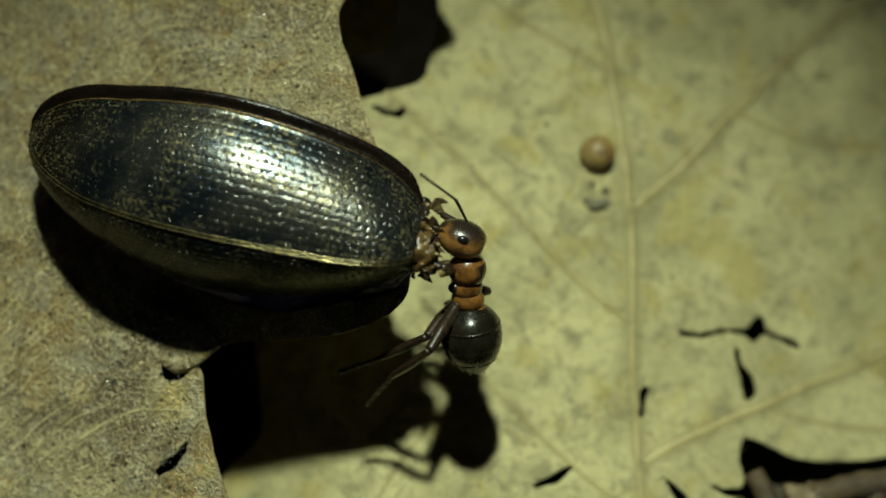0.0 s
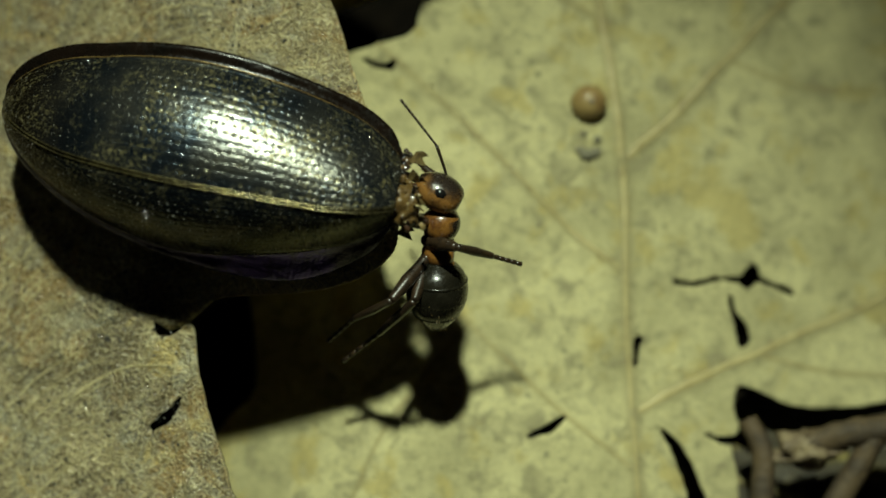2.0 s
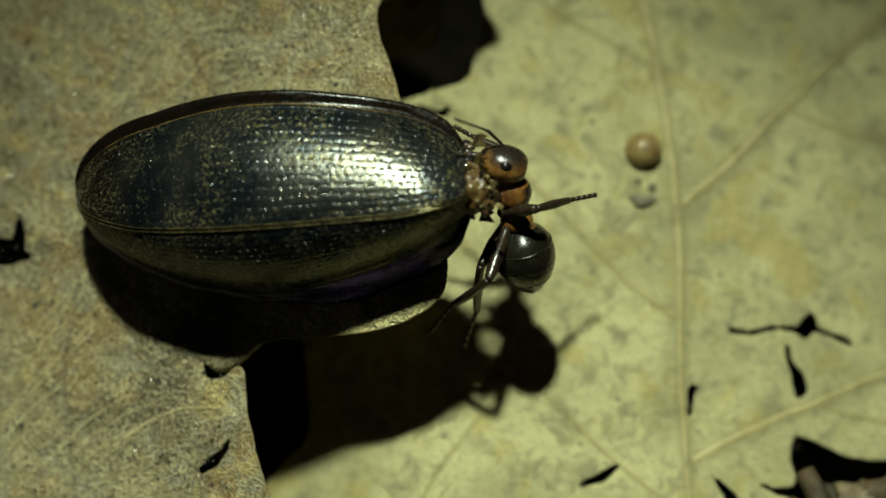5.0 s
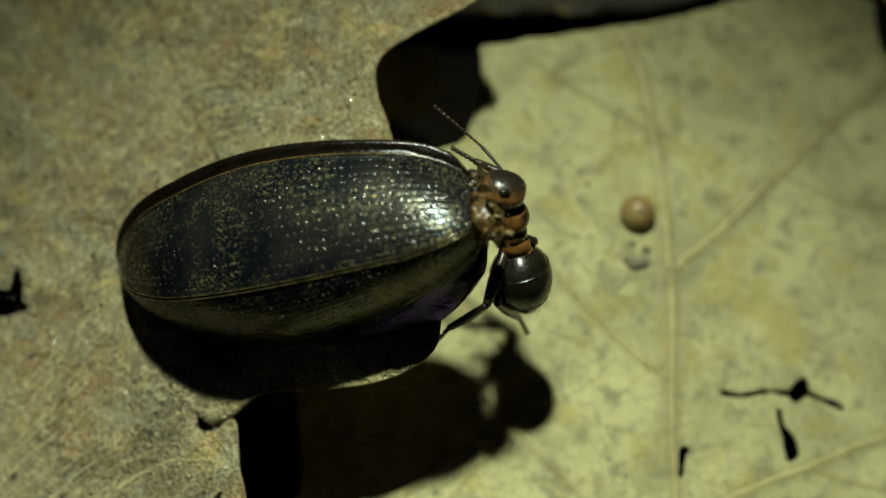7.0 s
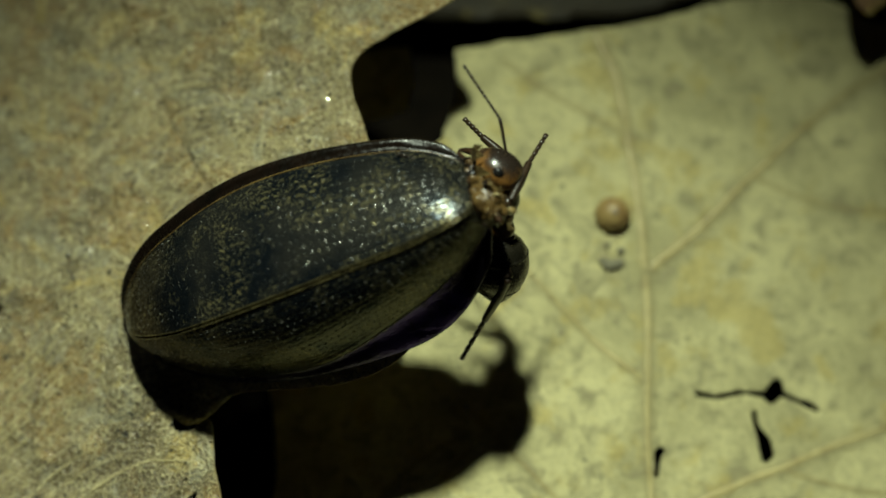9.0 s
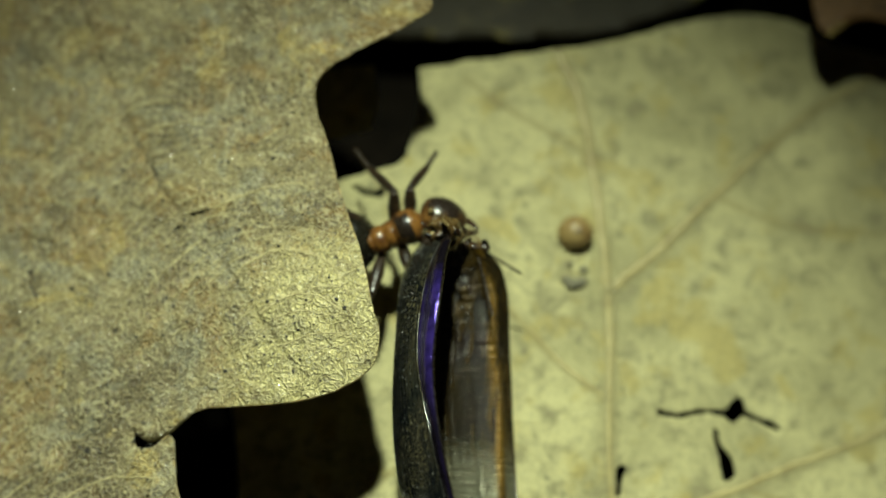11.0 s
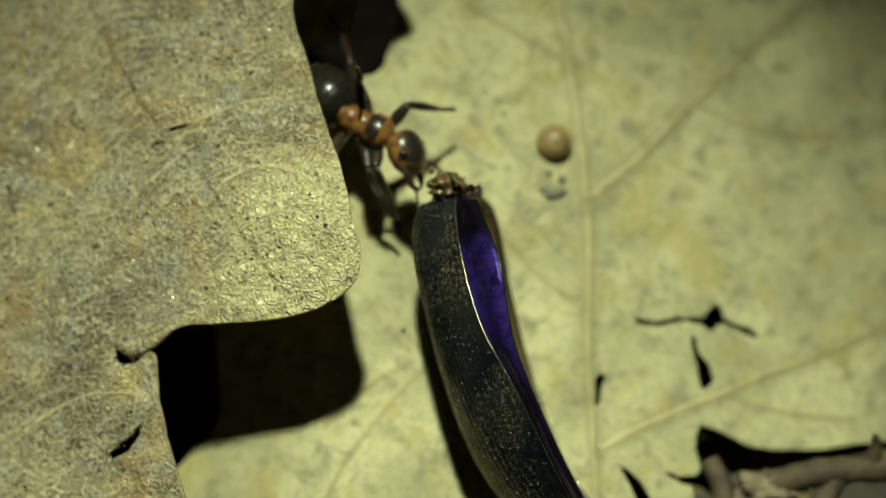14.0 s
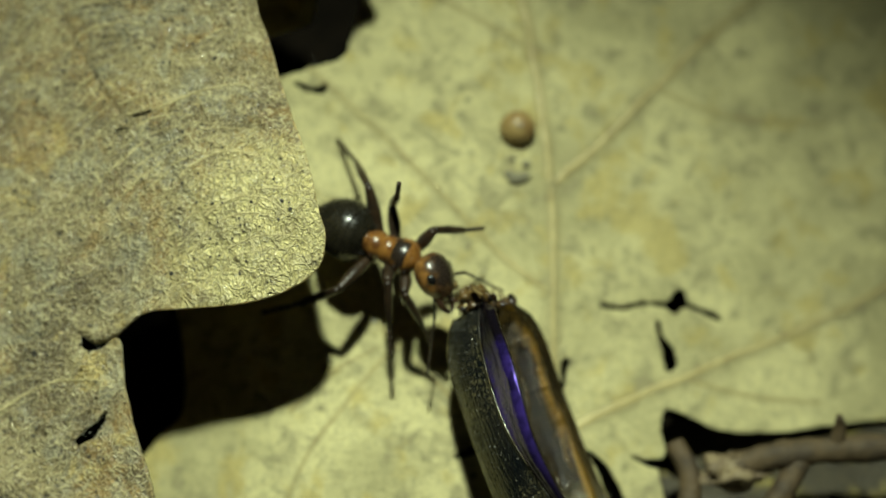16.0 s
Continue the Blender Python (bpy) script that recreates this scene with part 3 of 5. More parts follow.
def build_leaves():
    upper = sheet(
        "oak_leaf",
        [(0.98, 10.46), (-0.97, 9.36), (-2.81, 8.18), (-3.18, 7.10), (-2.75, 5.63), (-2.33, 4.40), (-2.05, 3.18), (-1.06, 0.15), (-0.56, -1.99), (-0.28, -3.08), (-0.63, -4.36), (-1.84, -5.19),
         (-3.63, -5.59), (-5.68, -5.61), (-7.65, -5.71), (-8.68, -6.17), (-9.38, -6.48), (-10.14, -6.21), (-10.04, -6.96), (-9.35, -7.07), (-8.62, -6.71), (-8.30, -8.61), (-7.83, -10.62), (-7.48, -11.73),
         (-7.01, -13.27), (-6.36, -15.77), (-11.33, -20.55), (-23.47, -18.91), (-27.86, -9.03), (-28.55, 4.60), (-23.44, 16.67), (-13.03, 18.82), (-4.93, 16.33), (-0.05, 13.23), (1.57, 11.36)],
        [([(-19.63, -1.42), (-18.56, -1.54), (-17.85, -1.72)], [0.62, 0.5, 0.2]), ([(-18.19, -1.49), (-18.16, -0.31)], [0.35, 0.2]),
         ([(-10.20, -10.72), (-9.62, -10.26), (-9.14, -9.86)], [0.14, 0.24, 0.07]), ([(-9.85, -9.57), (-9.65, -9.52)], [0.06, 0.05]),
         ([(-12.10, -11.02), (-12.03, -11.01)], [0.07, 0.07]), ([(-9.25, -9.80), (-8.95, -9.35)], [0.09, 0.06]), ([(-9.6, -9.05), (-9.5, -8.95)], [0.05, 0.06]), ([(-0.62, 0.02), (-1.12, -0.05)], [0.10, 0.05]), ([(-19.77, -5.07), (-19.46, -4.86)], [0.2, 0.12]),
         ([(-8.31, 2.31), (-7.67, 2.39), (-7.18, 2.51)], [0.05, 0.09, 0.04]), ([(-8.97, 1.78), (-8.28, 1.85)], [0.04, 0.07])],
        upper_height,
        upper_veins(),
        UPPER, 0.085, 0.03, 0.13, VEIN, True)
    # curled tatter at the notch
    path = spline([(-10.3, -6.30), (-9.6, -6.42), (-8.9, -6.30), (-8.2, -5.98), (-7.6, -5.72)], 6)
    width = np.interp(np.linspace(0, 1, len(path)), [0, 0.25, 0.6, 0.8, 1], [0.10, 0.62, 0.50, 0.28, 0.05])
    verts, n = [], 7
    for (x, y), w in zip(path, width):
        z = float(upper_height(x, y)) + 0.03
        for k in range(n):
            g = radians(-20 + 42 * k)
            verts.append((x + 0.05 * float(wave(x, k, 1.7, 3)), y + 0.12 - w * math.sin(g) * 0.75 + 0.04 * float(wave(x, k, 2.3, 8)), z - w * (1 - math.cos(g)) * 0.55))
    flap = part("torn_flap", mesh_of("torn_flap", verts, grid_faces(len(path), n, True), UPPER), upper, "curled grey torn flap")
    sol = flap.modifiers.new("thickness", "SOLIDIFY")
    sol.thickness, sol.offset = 0.08 * MM, 0
    tagged(upper, "grey-brown dry oak leaf, lobed and raised, nibbled edge", "leaf")
    holes = [(sunk([(14.78, -4.88), (15.05, -4.48), (15.13, -4.18)]), [0.3, 0.36, 0.12]), (sunk([(11.57, -4.77), (12.47, -4.88), (13.44, -4.66), (14.72, -4.79)]), [0.15, 0.10, 0.09, 0.13]),
         (sunk([(15.21, -4.75), (16.02, -5.05), (16.82, -5.41)]), [0.13, 0.09, 0.15]), (sunk([(14.02, -5.45), (14.15, -6.16), (14.47, -6.79), (14.59, -7.32), (14.36, -7.64)]), [0.09, 0.13, 0.3, 0.3, 0.1])]
    tears_and_gap = [(sunk([(9.93, -7.14), (9.81, -7.59), (9.76, -8.31)]), [0.14, 0.2, 0.08]), (sunk([(9.49, -7.27), (10.18, -7.24)]), [0.04, 0.05]),
         (sunk([(4.96, -11.18), (6.06, -10.82), (6.60, -10.40), (7.16, -10.04)]), [0.05, 0.2, 0.1, 0.03]),
         (sunk([(10.59, -10.86), (11.33, -11.69), (11.86, -12.72), (12.45, -14.69)]), [0.06, 0.24, 0.34, 0.4]), (sunk([(12.31, -11.14), (13.34, -11.60), (14.15, -11.69)]), [0.03, 0.14, 0.3]),
         (sunk([(-1.77, 5.12), (-1.12, 4.80), (-0.55, 4.76), (-0.27, 5.04)]), [0.08, 0.13, 0.2, 0.08]), (sunk([(0.95, 3.95), (1.42, 3.87)]), [0.05, 0.06]),
         # wide gap cut through the blade, open to the dark soil
         ([(-2.32, 6.45), (-0.24, 6.95), (0.30, 9.11), (0.00, 11.76)], [1.0, 0.95, 0.9, 1.0])]
    main_veins = [(sunk([(6.83, 12.83), (8.09, 9.76), (8.84, 5.82), (9.28, 1.74), (9.46, -2.49), (9.37, -6.60), (9.59, -11.41), (10.17, -21.01)]), 0.28, 0.22),
         (sunk([(9.46, 0.56), (12.25, 2.98), (15.40, 6.16), (18.60, 8.93), (22.49, 11.34)]), 0.30, 0.12), (sunk([(9.57, -10.31), (13.21, -8.67), (18.09, -6.79), (23.66, -4.57), (32.16, 0.08)]), 0.30, 0.12),
         (sunk([(9.30, -4.22), (7.41, -2.75), (4.18, 0.64), (1.32, 3.54), (-1.10, 5.80)]), 0.16, 0.09), (sunk([(9.74, -12.81), (5.75, -9.40), (2.65, -6.25), (1.47, -5.10)]), 0.10, 0.07)]
    side_veins = [(sunk([(-1.73, -9.12), (0.08, -7.41), (1.86, -6.43)]), 0.08, 0.06), (sunk([(9.11, 6.62), (5.99, 8.20), (3.20, 10.14)]), 0.15, 0.08), (sunk([(14.05, 5.02), (17.43, 3.80), (22.22, 3.40)]), 0.12, 0.05),
         (sunk([(15.17, -7.95), (18.22, -8.85), (21.24, -9.13)]), 0.12, 0.05), (sunk([(2.65, -6.34), (-0.76, -10.48), (-2.86, -15.15)]), 0.09, 0.05)]
    lower = sheet(
        "fallen_leaf",
        sunk([(-4.16, 10.12), (1.36, 10.68), (3.83, 11.14), (6.86, 11.61), (10.13, 12.31), (14.09, 13.60), (17.72, 13.76), (20.54, 12.71), (26.18, 11.35), (35.02, 7.47), (40.32, -2.48), (37.19, -8.22),
         (29.34, -9.76), (23.32, -10.04), (19.33, -10.40), (16.70, -10.31), (15.46, -9.67), (14.24, -9.31), (14.03, -10.13), (14.17, -11.05), (13.86, -11.97), (14.04, -13.75), (13.57, -17.09),
         (7.47, -22.01), (-5.16, -23.99)]) + [(-12.0, -19.0), (-9.54, -12.34), (-8.66, -11.37), (-8.14, -10.57), (-7.46, -9.79), (-6.58, -9.12), (-6.35, -7.87), (-6.53, -6.13), (-7.0, -1.0), (-6.8, 6.0)],
        holes + tears_and_gap,
        lower_height,
        main_veins + side_veins,
        LOWER, 0.16, 0.05, 0.12, RIB)
    tagged(lower, "pale straw dry leaf with raised midrib and torn holes", "leaf")
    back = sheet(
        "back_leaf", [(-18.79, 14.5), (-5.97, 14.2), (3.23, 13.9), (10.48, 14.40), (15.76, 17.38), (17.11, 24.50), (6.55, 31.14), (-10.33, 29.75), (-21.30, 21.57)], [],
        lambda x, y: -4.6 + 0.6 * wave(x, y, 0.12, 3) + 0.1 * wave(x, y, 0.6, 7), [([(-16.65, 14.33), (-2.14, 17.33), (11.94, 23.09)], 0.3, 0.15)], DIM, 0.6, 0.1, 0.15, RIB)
    tagged(back, "dull brown dead leaf lying behind", "leaf")
    rusty = sheet(
        "rusty_leaf", [(18.94, 12.91), (21.01, 13.38), (25.20, 12.63), (34.35, 12.95), (36.72, 21.78), (25.54, 27.26), (19.05, 21.71)], [],
        lambda x, y: -0.4 + 0.3 * wave(x, y, 0.15, 5) + 0.05 * (y - 18), [([(19.65, 13.29), (28.03, 20.32)], 0.3, 0.15)], ORANGE, 0.5, 0.1, 0.15, RIB)
    tagged(rusty, "rusty orange dead leaf corner behind", "leaf")
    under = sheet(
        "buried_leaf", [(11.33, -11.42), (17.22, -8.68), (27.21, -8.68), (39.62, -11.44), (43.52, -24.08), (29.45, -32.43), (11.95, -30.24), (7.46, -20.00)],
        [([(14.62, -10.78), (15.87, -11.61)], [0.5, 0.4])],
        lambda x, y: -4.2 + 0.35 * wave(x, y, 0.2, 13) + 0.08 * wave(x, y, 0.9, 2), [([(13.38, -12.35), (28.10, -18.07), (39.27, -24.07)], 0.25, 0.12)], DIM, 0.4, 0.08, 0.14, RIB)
    tagged(under, "dark brown dead leaf half buried under the torn edge", "leaf")


# ---- the beetle's wing cases ----
LENGTH = 16.02


def case_width(u):
    """Half width of the back, without the folded margins."""
    front = np.clip(1 - (np.clip(0.5 - u, 0, 1) / 0.53) ** 1.93, 0, 1) ** 0.55
    back = np.clip(1 - (np.clip(u - 0.5, 0, 1) / 0.5) ** 1.79, 0, 1) ** 0.56
    return 3.95 * np.where(u < 0.5, front, back) + 0.03


def case_height(u):
    front = 1 - 0.31 * (np.clip(0.42 - u, 0, 1) / 0.42) ** 7
    back = np.clip(1 - (np.clip(u - 0.42, 0, 1) / 0.58) ** 3.36, 0, 1) ** 0.7
    return 3.35 * np.where(u < 0.42, front, back) + 0.03


def case_base(u):
    """The tail bows down."""
    return -1.81 * np.clip((u - 0.35) / 0.65, 0, 1) ** 2 + 0.15 * np.clip((0.2 - u) / 0.2, 0, 1) ** 2


def case_point(u, v, side, inset=0.0):
    w, h = case_width(u) - inset, case_height(u) - inset
    g = v * radians(68)
    c = math.cos(radians(68))
    y = w * np.sin(g) / math.sin(radians(68))
    s = np.abs(np.sin(g) / math.sin(radians(68)))
    z = h * (0.80 * (np.cos(g) - c) / (1 - c) + 0.20 * (1 - s)) + case_base(u)
    seam = -0.52 * (1 - s) * np.clip(w / 3.0, 0, 1)
    return np.stack([-u * LENGTH, side * y + seam, z], -1)


def case_carina(u, side):
    """Where the back ends and the folded margin starts: on one side it climbs towards the front."""
    if side < 0:
        return 1.025 - 0.25 / (1 + np.exp((u - 0.42) / 0.068))
    return 0.855 + 0.145 * np.clip((u - 0.75) / 0.25, 0, 1) + 0.07 * np.exp(-((u - 0.06) / 0.12) ** 2)


def case_edge(u, side, inset=0.0):
    """The free edge of a wing case: the margin bulges behind the shoulder."""
    p = case_point(u, case_carina(u, side), side, inset)
    g = np.exp(-((u - 0.213) / 0.213) ** 2)
    k = np.clip(0.25 + u / 0.05, 0, 1)
    out, down = (0.34 + 1.13 * g, 0.46 + 1.13 * g) if side < 0 else (0.50 - 0.05 * g, 0.22 + 0.1 * g)
    p[..., 1] += side * out * k
    p[..., 2] -= down * k
    return p


def grid_faces(nu, nv, flip):
    out = []
    for i in range(nu - 1):
        for j in range(nv - 1):
            q = (i * nv + j, i * nv + j + 1, (i + 1) * nv + j + 1, (i + 1) * nv + j)
            out.append(q[::-1] if flip else q)
    return out


def elytron(side, parent):
    nu, nv = 760, 230
    u = 1 - (1 - np.linspace(0, 1, nu)) ** 1.15
    U, V = np.meshgrid(u, np.linspace(0.012, 1, nv), indexing="ij")
    K = V * case_carina(U, side)
    P = case_point(U, K, side)
    du = case_point(U + 1e-4, K, side) - P
    dv = case_point(U, K + 1e-4, side) - P
    N = np.cross(dv, du) * side
    N /= np.linalg.norm(N, axis=-1, keepdims=True) + 1e-12
    rows = 14
    r = V * rows
    k = np.round(r)
    pitch = case_width(U) * 1.25 / rows
    across = (r - k) * pitch
    jig = lattice(k, k * 0 + 3, 5 + side)
    along = U * LENGTH / 0.31 + jig
    m = np.round(along)
    along = (along - m) * 0.31
    off = (lattice(k, m, 2) - 0.5) * 0.20
    deep = 0.35 + 0.8 * lattice(m, k, 9) ** 1.5
    pit = deep * np.exp(-((across + (lattice(m, k, 4) - 0.5) * 0.14) ** 2 + (along + off) ** 2) / 0.041 ** 2)
    groove = np.exp(-(across / 0.045) ** 2)
    edge = np.clip((1 - V) * 12, 0, 1) * np.clip((V - 0.03) * 25, 0, 1)
    fade = np.clip(1.35 - U, 0.4, 1)
    rough = 0.005 * wave(U * 16, V * 6, 2.6, 3) + 0.003 * wave(U * 16, V * 6, 7.0, 13) + 0.03 * wave(U * 16, V * 6, 0.35, 6)
    d = (-0.036 * pit * fade - 0.006 * groove) * edge + rough
    d = d + 0.035 * np.exp(-((V - 0.985) / 0.022) ** 2) * np.clip(U * 12, 0, 1)
    P = P + d[..., None] * N
    me = mesh_of("elytron", P.reshape(-1, 3), grid_faces(nu, nv, side < 0), CHITIN)
    store(me, "groove", (np.clip(groove + pit, 0, 1)).ravel())
    ob = part("elytron", me, parent, "black bronze wing case with rows of pits")
    # pale shiny specks added on the back, mostly in pits, as torch glints
    rng = random.Random(31 + side)
    pieces = []
    for n in range(700):
        row = rng.randrange(1, rows)
        i = int(nu * rng.random() ** 1.1)
        i = min(max(int(np.argmin(np.abs(along[max(i - 8, 0):i + 9, int(row * nv / rows)]))) + max(i - 8, 0), 0), nu - 1)
        j = min(max(int(row * nv / rows + rng.gauss(0, 0.7)), 3), nv - 6) if n % 5 else rng.randrange(4, nv - 8)
        a = P[i, j]
        s = rng.uniform(0.010, 0.024)
        turn = Euler((rng.uniform(0, 6), rng.uniform(0, 6), 0)).to_matrix()
        q = [np.array(turn @ Vector(k)) * s + a + 0.012 * N[i, j] for k in ((1, 0, 0), (-1, 0, 0), (0, 1, 0), (0, -1, 0), (0, 0, 0.7), (0, 0, -0.7))]
        pieces.append((q, [(0, 2, 4), (2, 1, 4), (1, 3, 4), (3, 0, 4), (2, 0, 5), (1, 2, 5), (3, 1, 5), (0, 3, 5)]))
    part("dust", mesh_of("dust", *join(*pieces), GLINT_GRIT, False), ob, "fine pale specks added as glints in the pits")
    # folded-under margin with a rolled edge
    nu2, nv2 = 220, 32
    U, V = np.meshgrid(np.linspace(0.004, 0.997, nu2), 1 - (1 - np.linspace(0, 1, nv2)) ** 1.8, indexing="ij")
    root, edge = case_point(U, case_carina(U, side), side), case_edge(U, side)
    M = root * (1 - V[..., None]) + edge * V[..., None]
    across = edge - root
    span = np.linalg.norm(across, axis=-1)
    bead = np.minimum(0.26, 0.22 * span)
    turn = 1 - np.minimum(1.3 * bead / (span + 1e-9), 0.5)
    over = np.clip((V - turn) / (1 - turn), 0, 1)
    swell = bead * np.where(V < turn, np.sin(np.clip(V / turn, 0, 1) * np.pi / 2) ** 2, np.sqrt(np.clip(1 - over ** 2, 0, 1))) - 0.06 * np.sin(V * np.pi) + 0.03 * wave(U * 16, V * 2, 1.3, 4) * np.sin(V * np.pi)
    swell = swell + 0.008 * np.sin(U * 16 / 0.21 * 2 * np.pi + 2 * wave(U * 16, V * 3, 1.2, 8)) * V * np.clip(span - 0.5, 0, 1)
    M[..., 1] -= side * swell * across[..., 2] / (span + 1e-9)
    M[..., 2] += swell * np.abs(across[..., 1]) / (span + 1e-9)
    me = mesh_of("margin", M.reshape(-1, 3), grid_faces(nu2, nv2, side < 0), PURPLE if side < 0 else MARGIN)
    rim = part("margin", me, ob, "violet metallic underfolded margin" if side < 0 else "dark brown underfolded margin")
    sol = rim.modifiers.new("thickness", "SOLIDIFY")
    sol.thickness, sol.offset = 0.06 * MM, 0
    # bright carina between back and margin
    us = np.linspace(0.01, 0.995, 120)
    line = case_point(us, case_carina(us, side), side) + np.array([0, 0.03 * side, 0.03])
    thick = np.interp(us, [0, 0.05, 0.3, 0.55, 1], [0.012, 0.026, 0.026, 0.008, 0.006]) if side < 0 else np.interp(us, [0, 0.15, 0.3, 0.8, 1], [0.006, 0.012, 0.032, 0.03, 0.01])
    part("carina", mesh_of("carina", *tube(line, thick, 6), CARINA if side < 0 else AMBERLINE), ob, "thin shiny edge line" if side < 0 else "thin amber edge line")
    # inside face: follows the back, then the margin
    nu3, nv3 = 220, 56
    U, V = np.meshgrid(np.linspace(0.004, 0.985, nu3), np.linspace(0.0, 1, nv3), indexing="ij")
    fold = np.clip((V - 0.86) / 0.14, 0, 1)[..., None]
    Q = case_point(U, case_carina(U, side) * np.clip(V / 0.86, 0, 1), side, 0.16) * (1 - fold) + case_edge(U, side, 0.10) * fold
    Q[..., 2] += 0.007 * np.sin(V * 15 * 2 * np.pi) + 0.025 * np.sin(U * LENGTH / 0.33 * 2 * np.pi + 2.5 * wave(U * 16, V * 4, 0.7, 3)) * np.exp(-((V - 0.6) / 0.25) ** 2)
    me = mesh_of("lining", Q.reshape(-1, 3), grid_faces(nu3, nv3, side > 0), LINING)
    store(me, "amber", np.exp(-((V - 0.84) / 0.045) ** 2).ravel())
    part("lining", me, ob, "dark amber-streaked inside face, torch highlight painted pale near the tail")
    us = np.linspace(0.02, 0.98, 90)
    line = case_edge(us, side)
    part("rim", mesh_of("rim", *tube(line, np.full(90, 0.05), 6), MARGIN if side < 0 else AMBER), ob)
    return ob


def build_cases():
    case = thing("beetle_wing_cases", "shiny black bronze beetle wing cases, dragged by an ant", "beetle remains")
    for side in (1, -1):
        elytron(side, case)
    us = np.linspace(0.0, 0.985, 140)
    for side in (1, -1):
        line = case_point(us, np.zeros_like(us), 1) + np.array([0, 0.07 * side, 0.0])
        part("suture", mesh_of("suture", *tube(line, np.linspace(0.05, 0.03, 140), 8), SUTURE), case, "golden brown seam ridge")
    # torn front: dark collar, lumps of dried tissue, frayed skin
    rng = random.Random(4)
    for i in range(26):
        a = -1 + 2 * (i + rng.random() * 0.6) / 26
        c = (0.02 + 0.1 * rng.random(), 1.35 * math.sin(a * 1.35), 1.75 - 1.15 * abs(a) ** 1.4 - 0.35)
        turn = Euler((rng.uniform(-0.5, 0.5) - a, rng.uniform(-0.6, 0.6), rng.uniform(-0.5, 0.5))).to_matrix()
        v, f = blob(c, (rng.uniform(0.10, 0.28), rng.uniform(0.10, 0.2), rng.uniform(0.05, 0.10)), 12, 8, turn, 0.35, i * 2.3)
        part("collar_flake", mesh_of("collar_flake", v, f, (DARKBROWN, MARGIN, AMBERBIT)[i % 3]), case)
    v, f = blob((0.30, -0.40, 1.35), (0.66, 0.78, 0.64), 44, 30, None, 0.26, 3.0)
    part("tissue", mesh_of("tissue", v, f, AMBERBIT), case, "crumbly brown dried tissue")
    for i in range(60):
        a = rng.uniform(-1, 1)
        r = rng.uniform(0.05, 0.17)
        c = (0.40 + rng.uniform(-0.6, 0.5) + 0.3 * (i % 9 == 0), -0.35 + 0.95 * a, 1.15 + rng.uniform(-0.5, 0.45) + 0.6 * math.cos(a * 1.3))
        turn = Euler((rng.uniform(0, 6), rng.uniform(0, 6), rng.uniform(0, 6))).to_matrix()
        v, f = blob(c, (r * 1.3, r * rng.uniform(0.4, 0.8), r * rng.uniform(0.25, 0.5)), 12, 8, turn, 0.6, i * 1.7)
        part("tissue_crumb", mesh_of("tissue_crumb", v, f, (DARKBROWN, AMBERBIT, MARGIN)[i % 3] if a < -0.7 or c[2] < 1.1 else (TISSUE, PALE, DARKBROWN, AMBERBIT, DARKBROWN, MARGIN)[i % 6]), case)
    for i in range(7):
        a = rng.uniform(-1, 1)
        base = np.array([0.3, 1.5 * a, 1.1 * math.cos(a)])
        tip = base + np.array([rng.uniform(0.4, 0.9), rng.uniform(-0.4, 0.4), rng.uniform(-0.3, 0.8)])
        side = np.array([0.1, 0.22, 0.1])
        mid = (base + tip) / 2 + np.array([0, 0.1, 0.15])
        v = [base - side, base + side, mid + side * 0.7, mid - side * 0.8, tip]
        v2 = [p + np.array([0, 0, 0.04]) for p in v]
        f = [(0, 1, 2, 3), (3, 2, 4), (6, 5, 8, 7), (7, 8, 9), (0, 5, 6, 1), (1, 6, 7, 2), (2, 7, 9, 4), (4, 9, 8, 3), (3, 8, 5, 0)]
        part("skin_shred", mesh_of("skin_shred", v + v2, f, TISSUE, False), case)
    return case


# ---- the ant ----
def lathe(profile, ry=1.0, rz=1.0, sides=28, bend=0.0):
    """A body turned round x from (x, radius) pairs."""
    p = spline(profile, 5)
    verts, faces = [], []
    for x, r in p:
        r = max(r, 0.0)
        for k in range(sides):
            g = 2 * math.pi * k / sides
            verts.append((x, r * ry * math.cos(g), r * rz * math.sin(g) + bend * x * x))
    n = len(p)
    for i in range(n - 1):
        for k in range(sides):
            q = (k + 1) % sides
            faces.append((i * sides + k, i * sides + q, (i + 1) * sides + q, (i + 1) * sides + k))
    return verts, faces


def hairs(rng, count, center, radii, length, r=0.012):
    """Short bristles standing on a rounded body."""
    pieces = []
    for _ in range(count):
        d = np.array([rng.gauss(0, 1) for _ in range(3)])
        d /= np.linalg.norm(d)
        a = np.array(center) + d * np.array(radii)
        b = a + d * length * rng.uniform(0.5, 1) + np.array([-0.05, 0, 0])
        pieces.append(tube([a, b], [r, r * 0.4], 4, False))
    return join(*pieces)


def limb(points, radii):
    p = spline(points, 6)
    return tube(p, np.interp(np.linspace(0, 1, len(p)), np.linspace(0, 1, len(radii)), radii), 8)


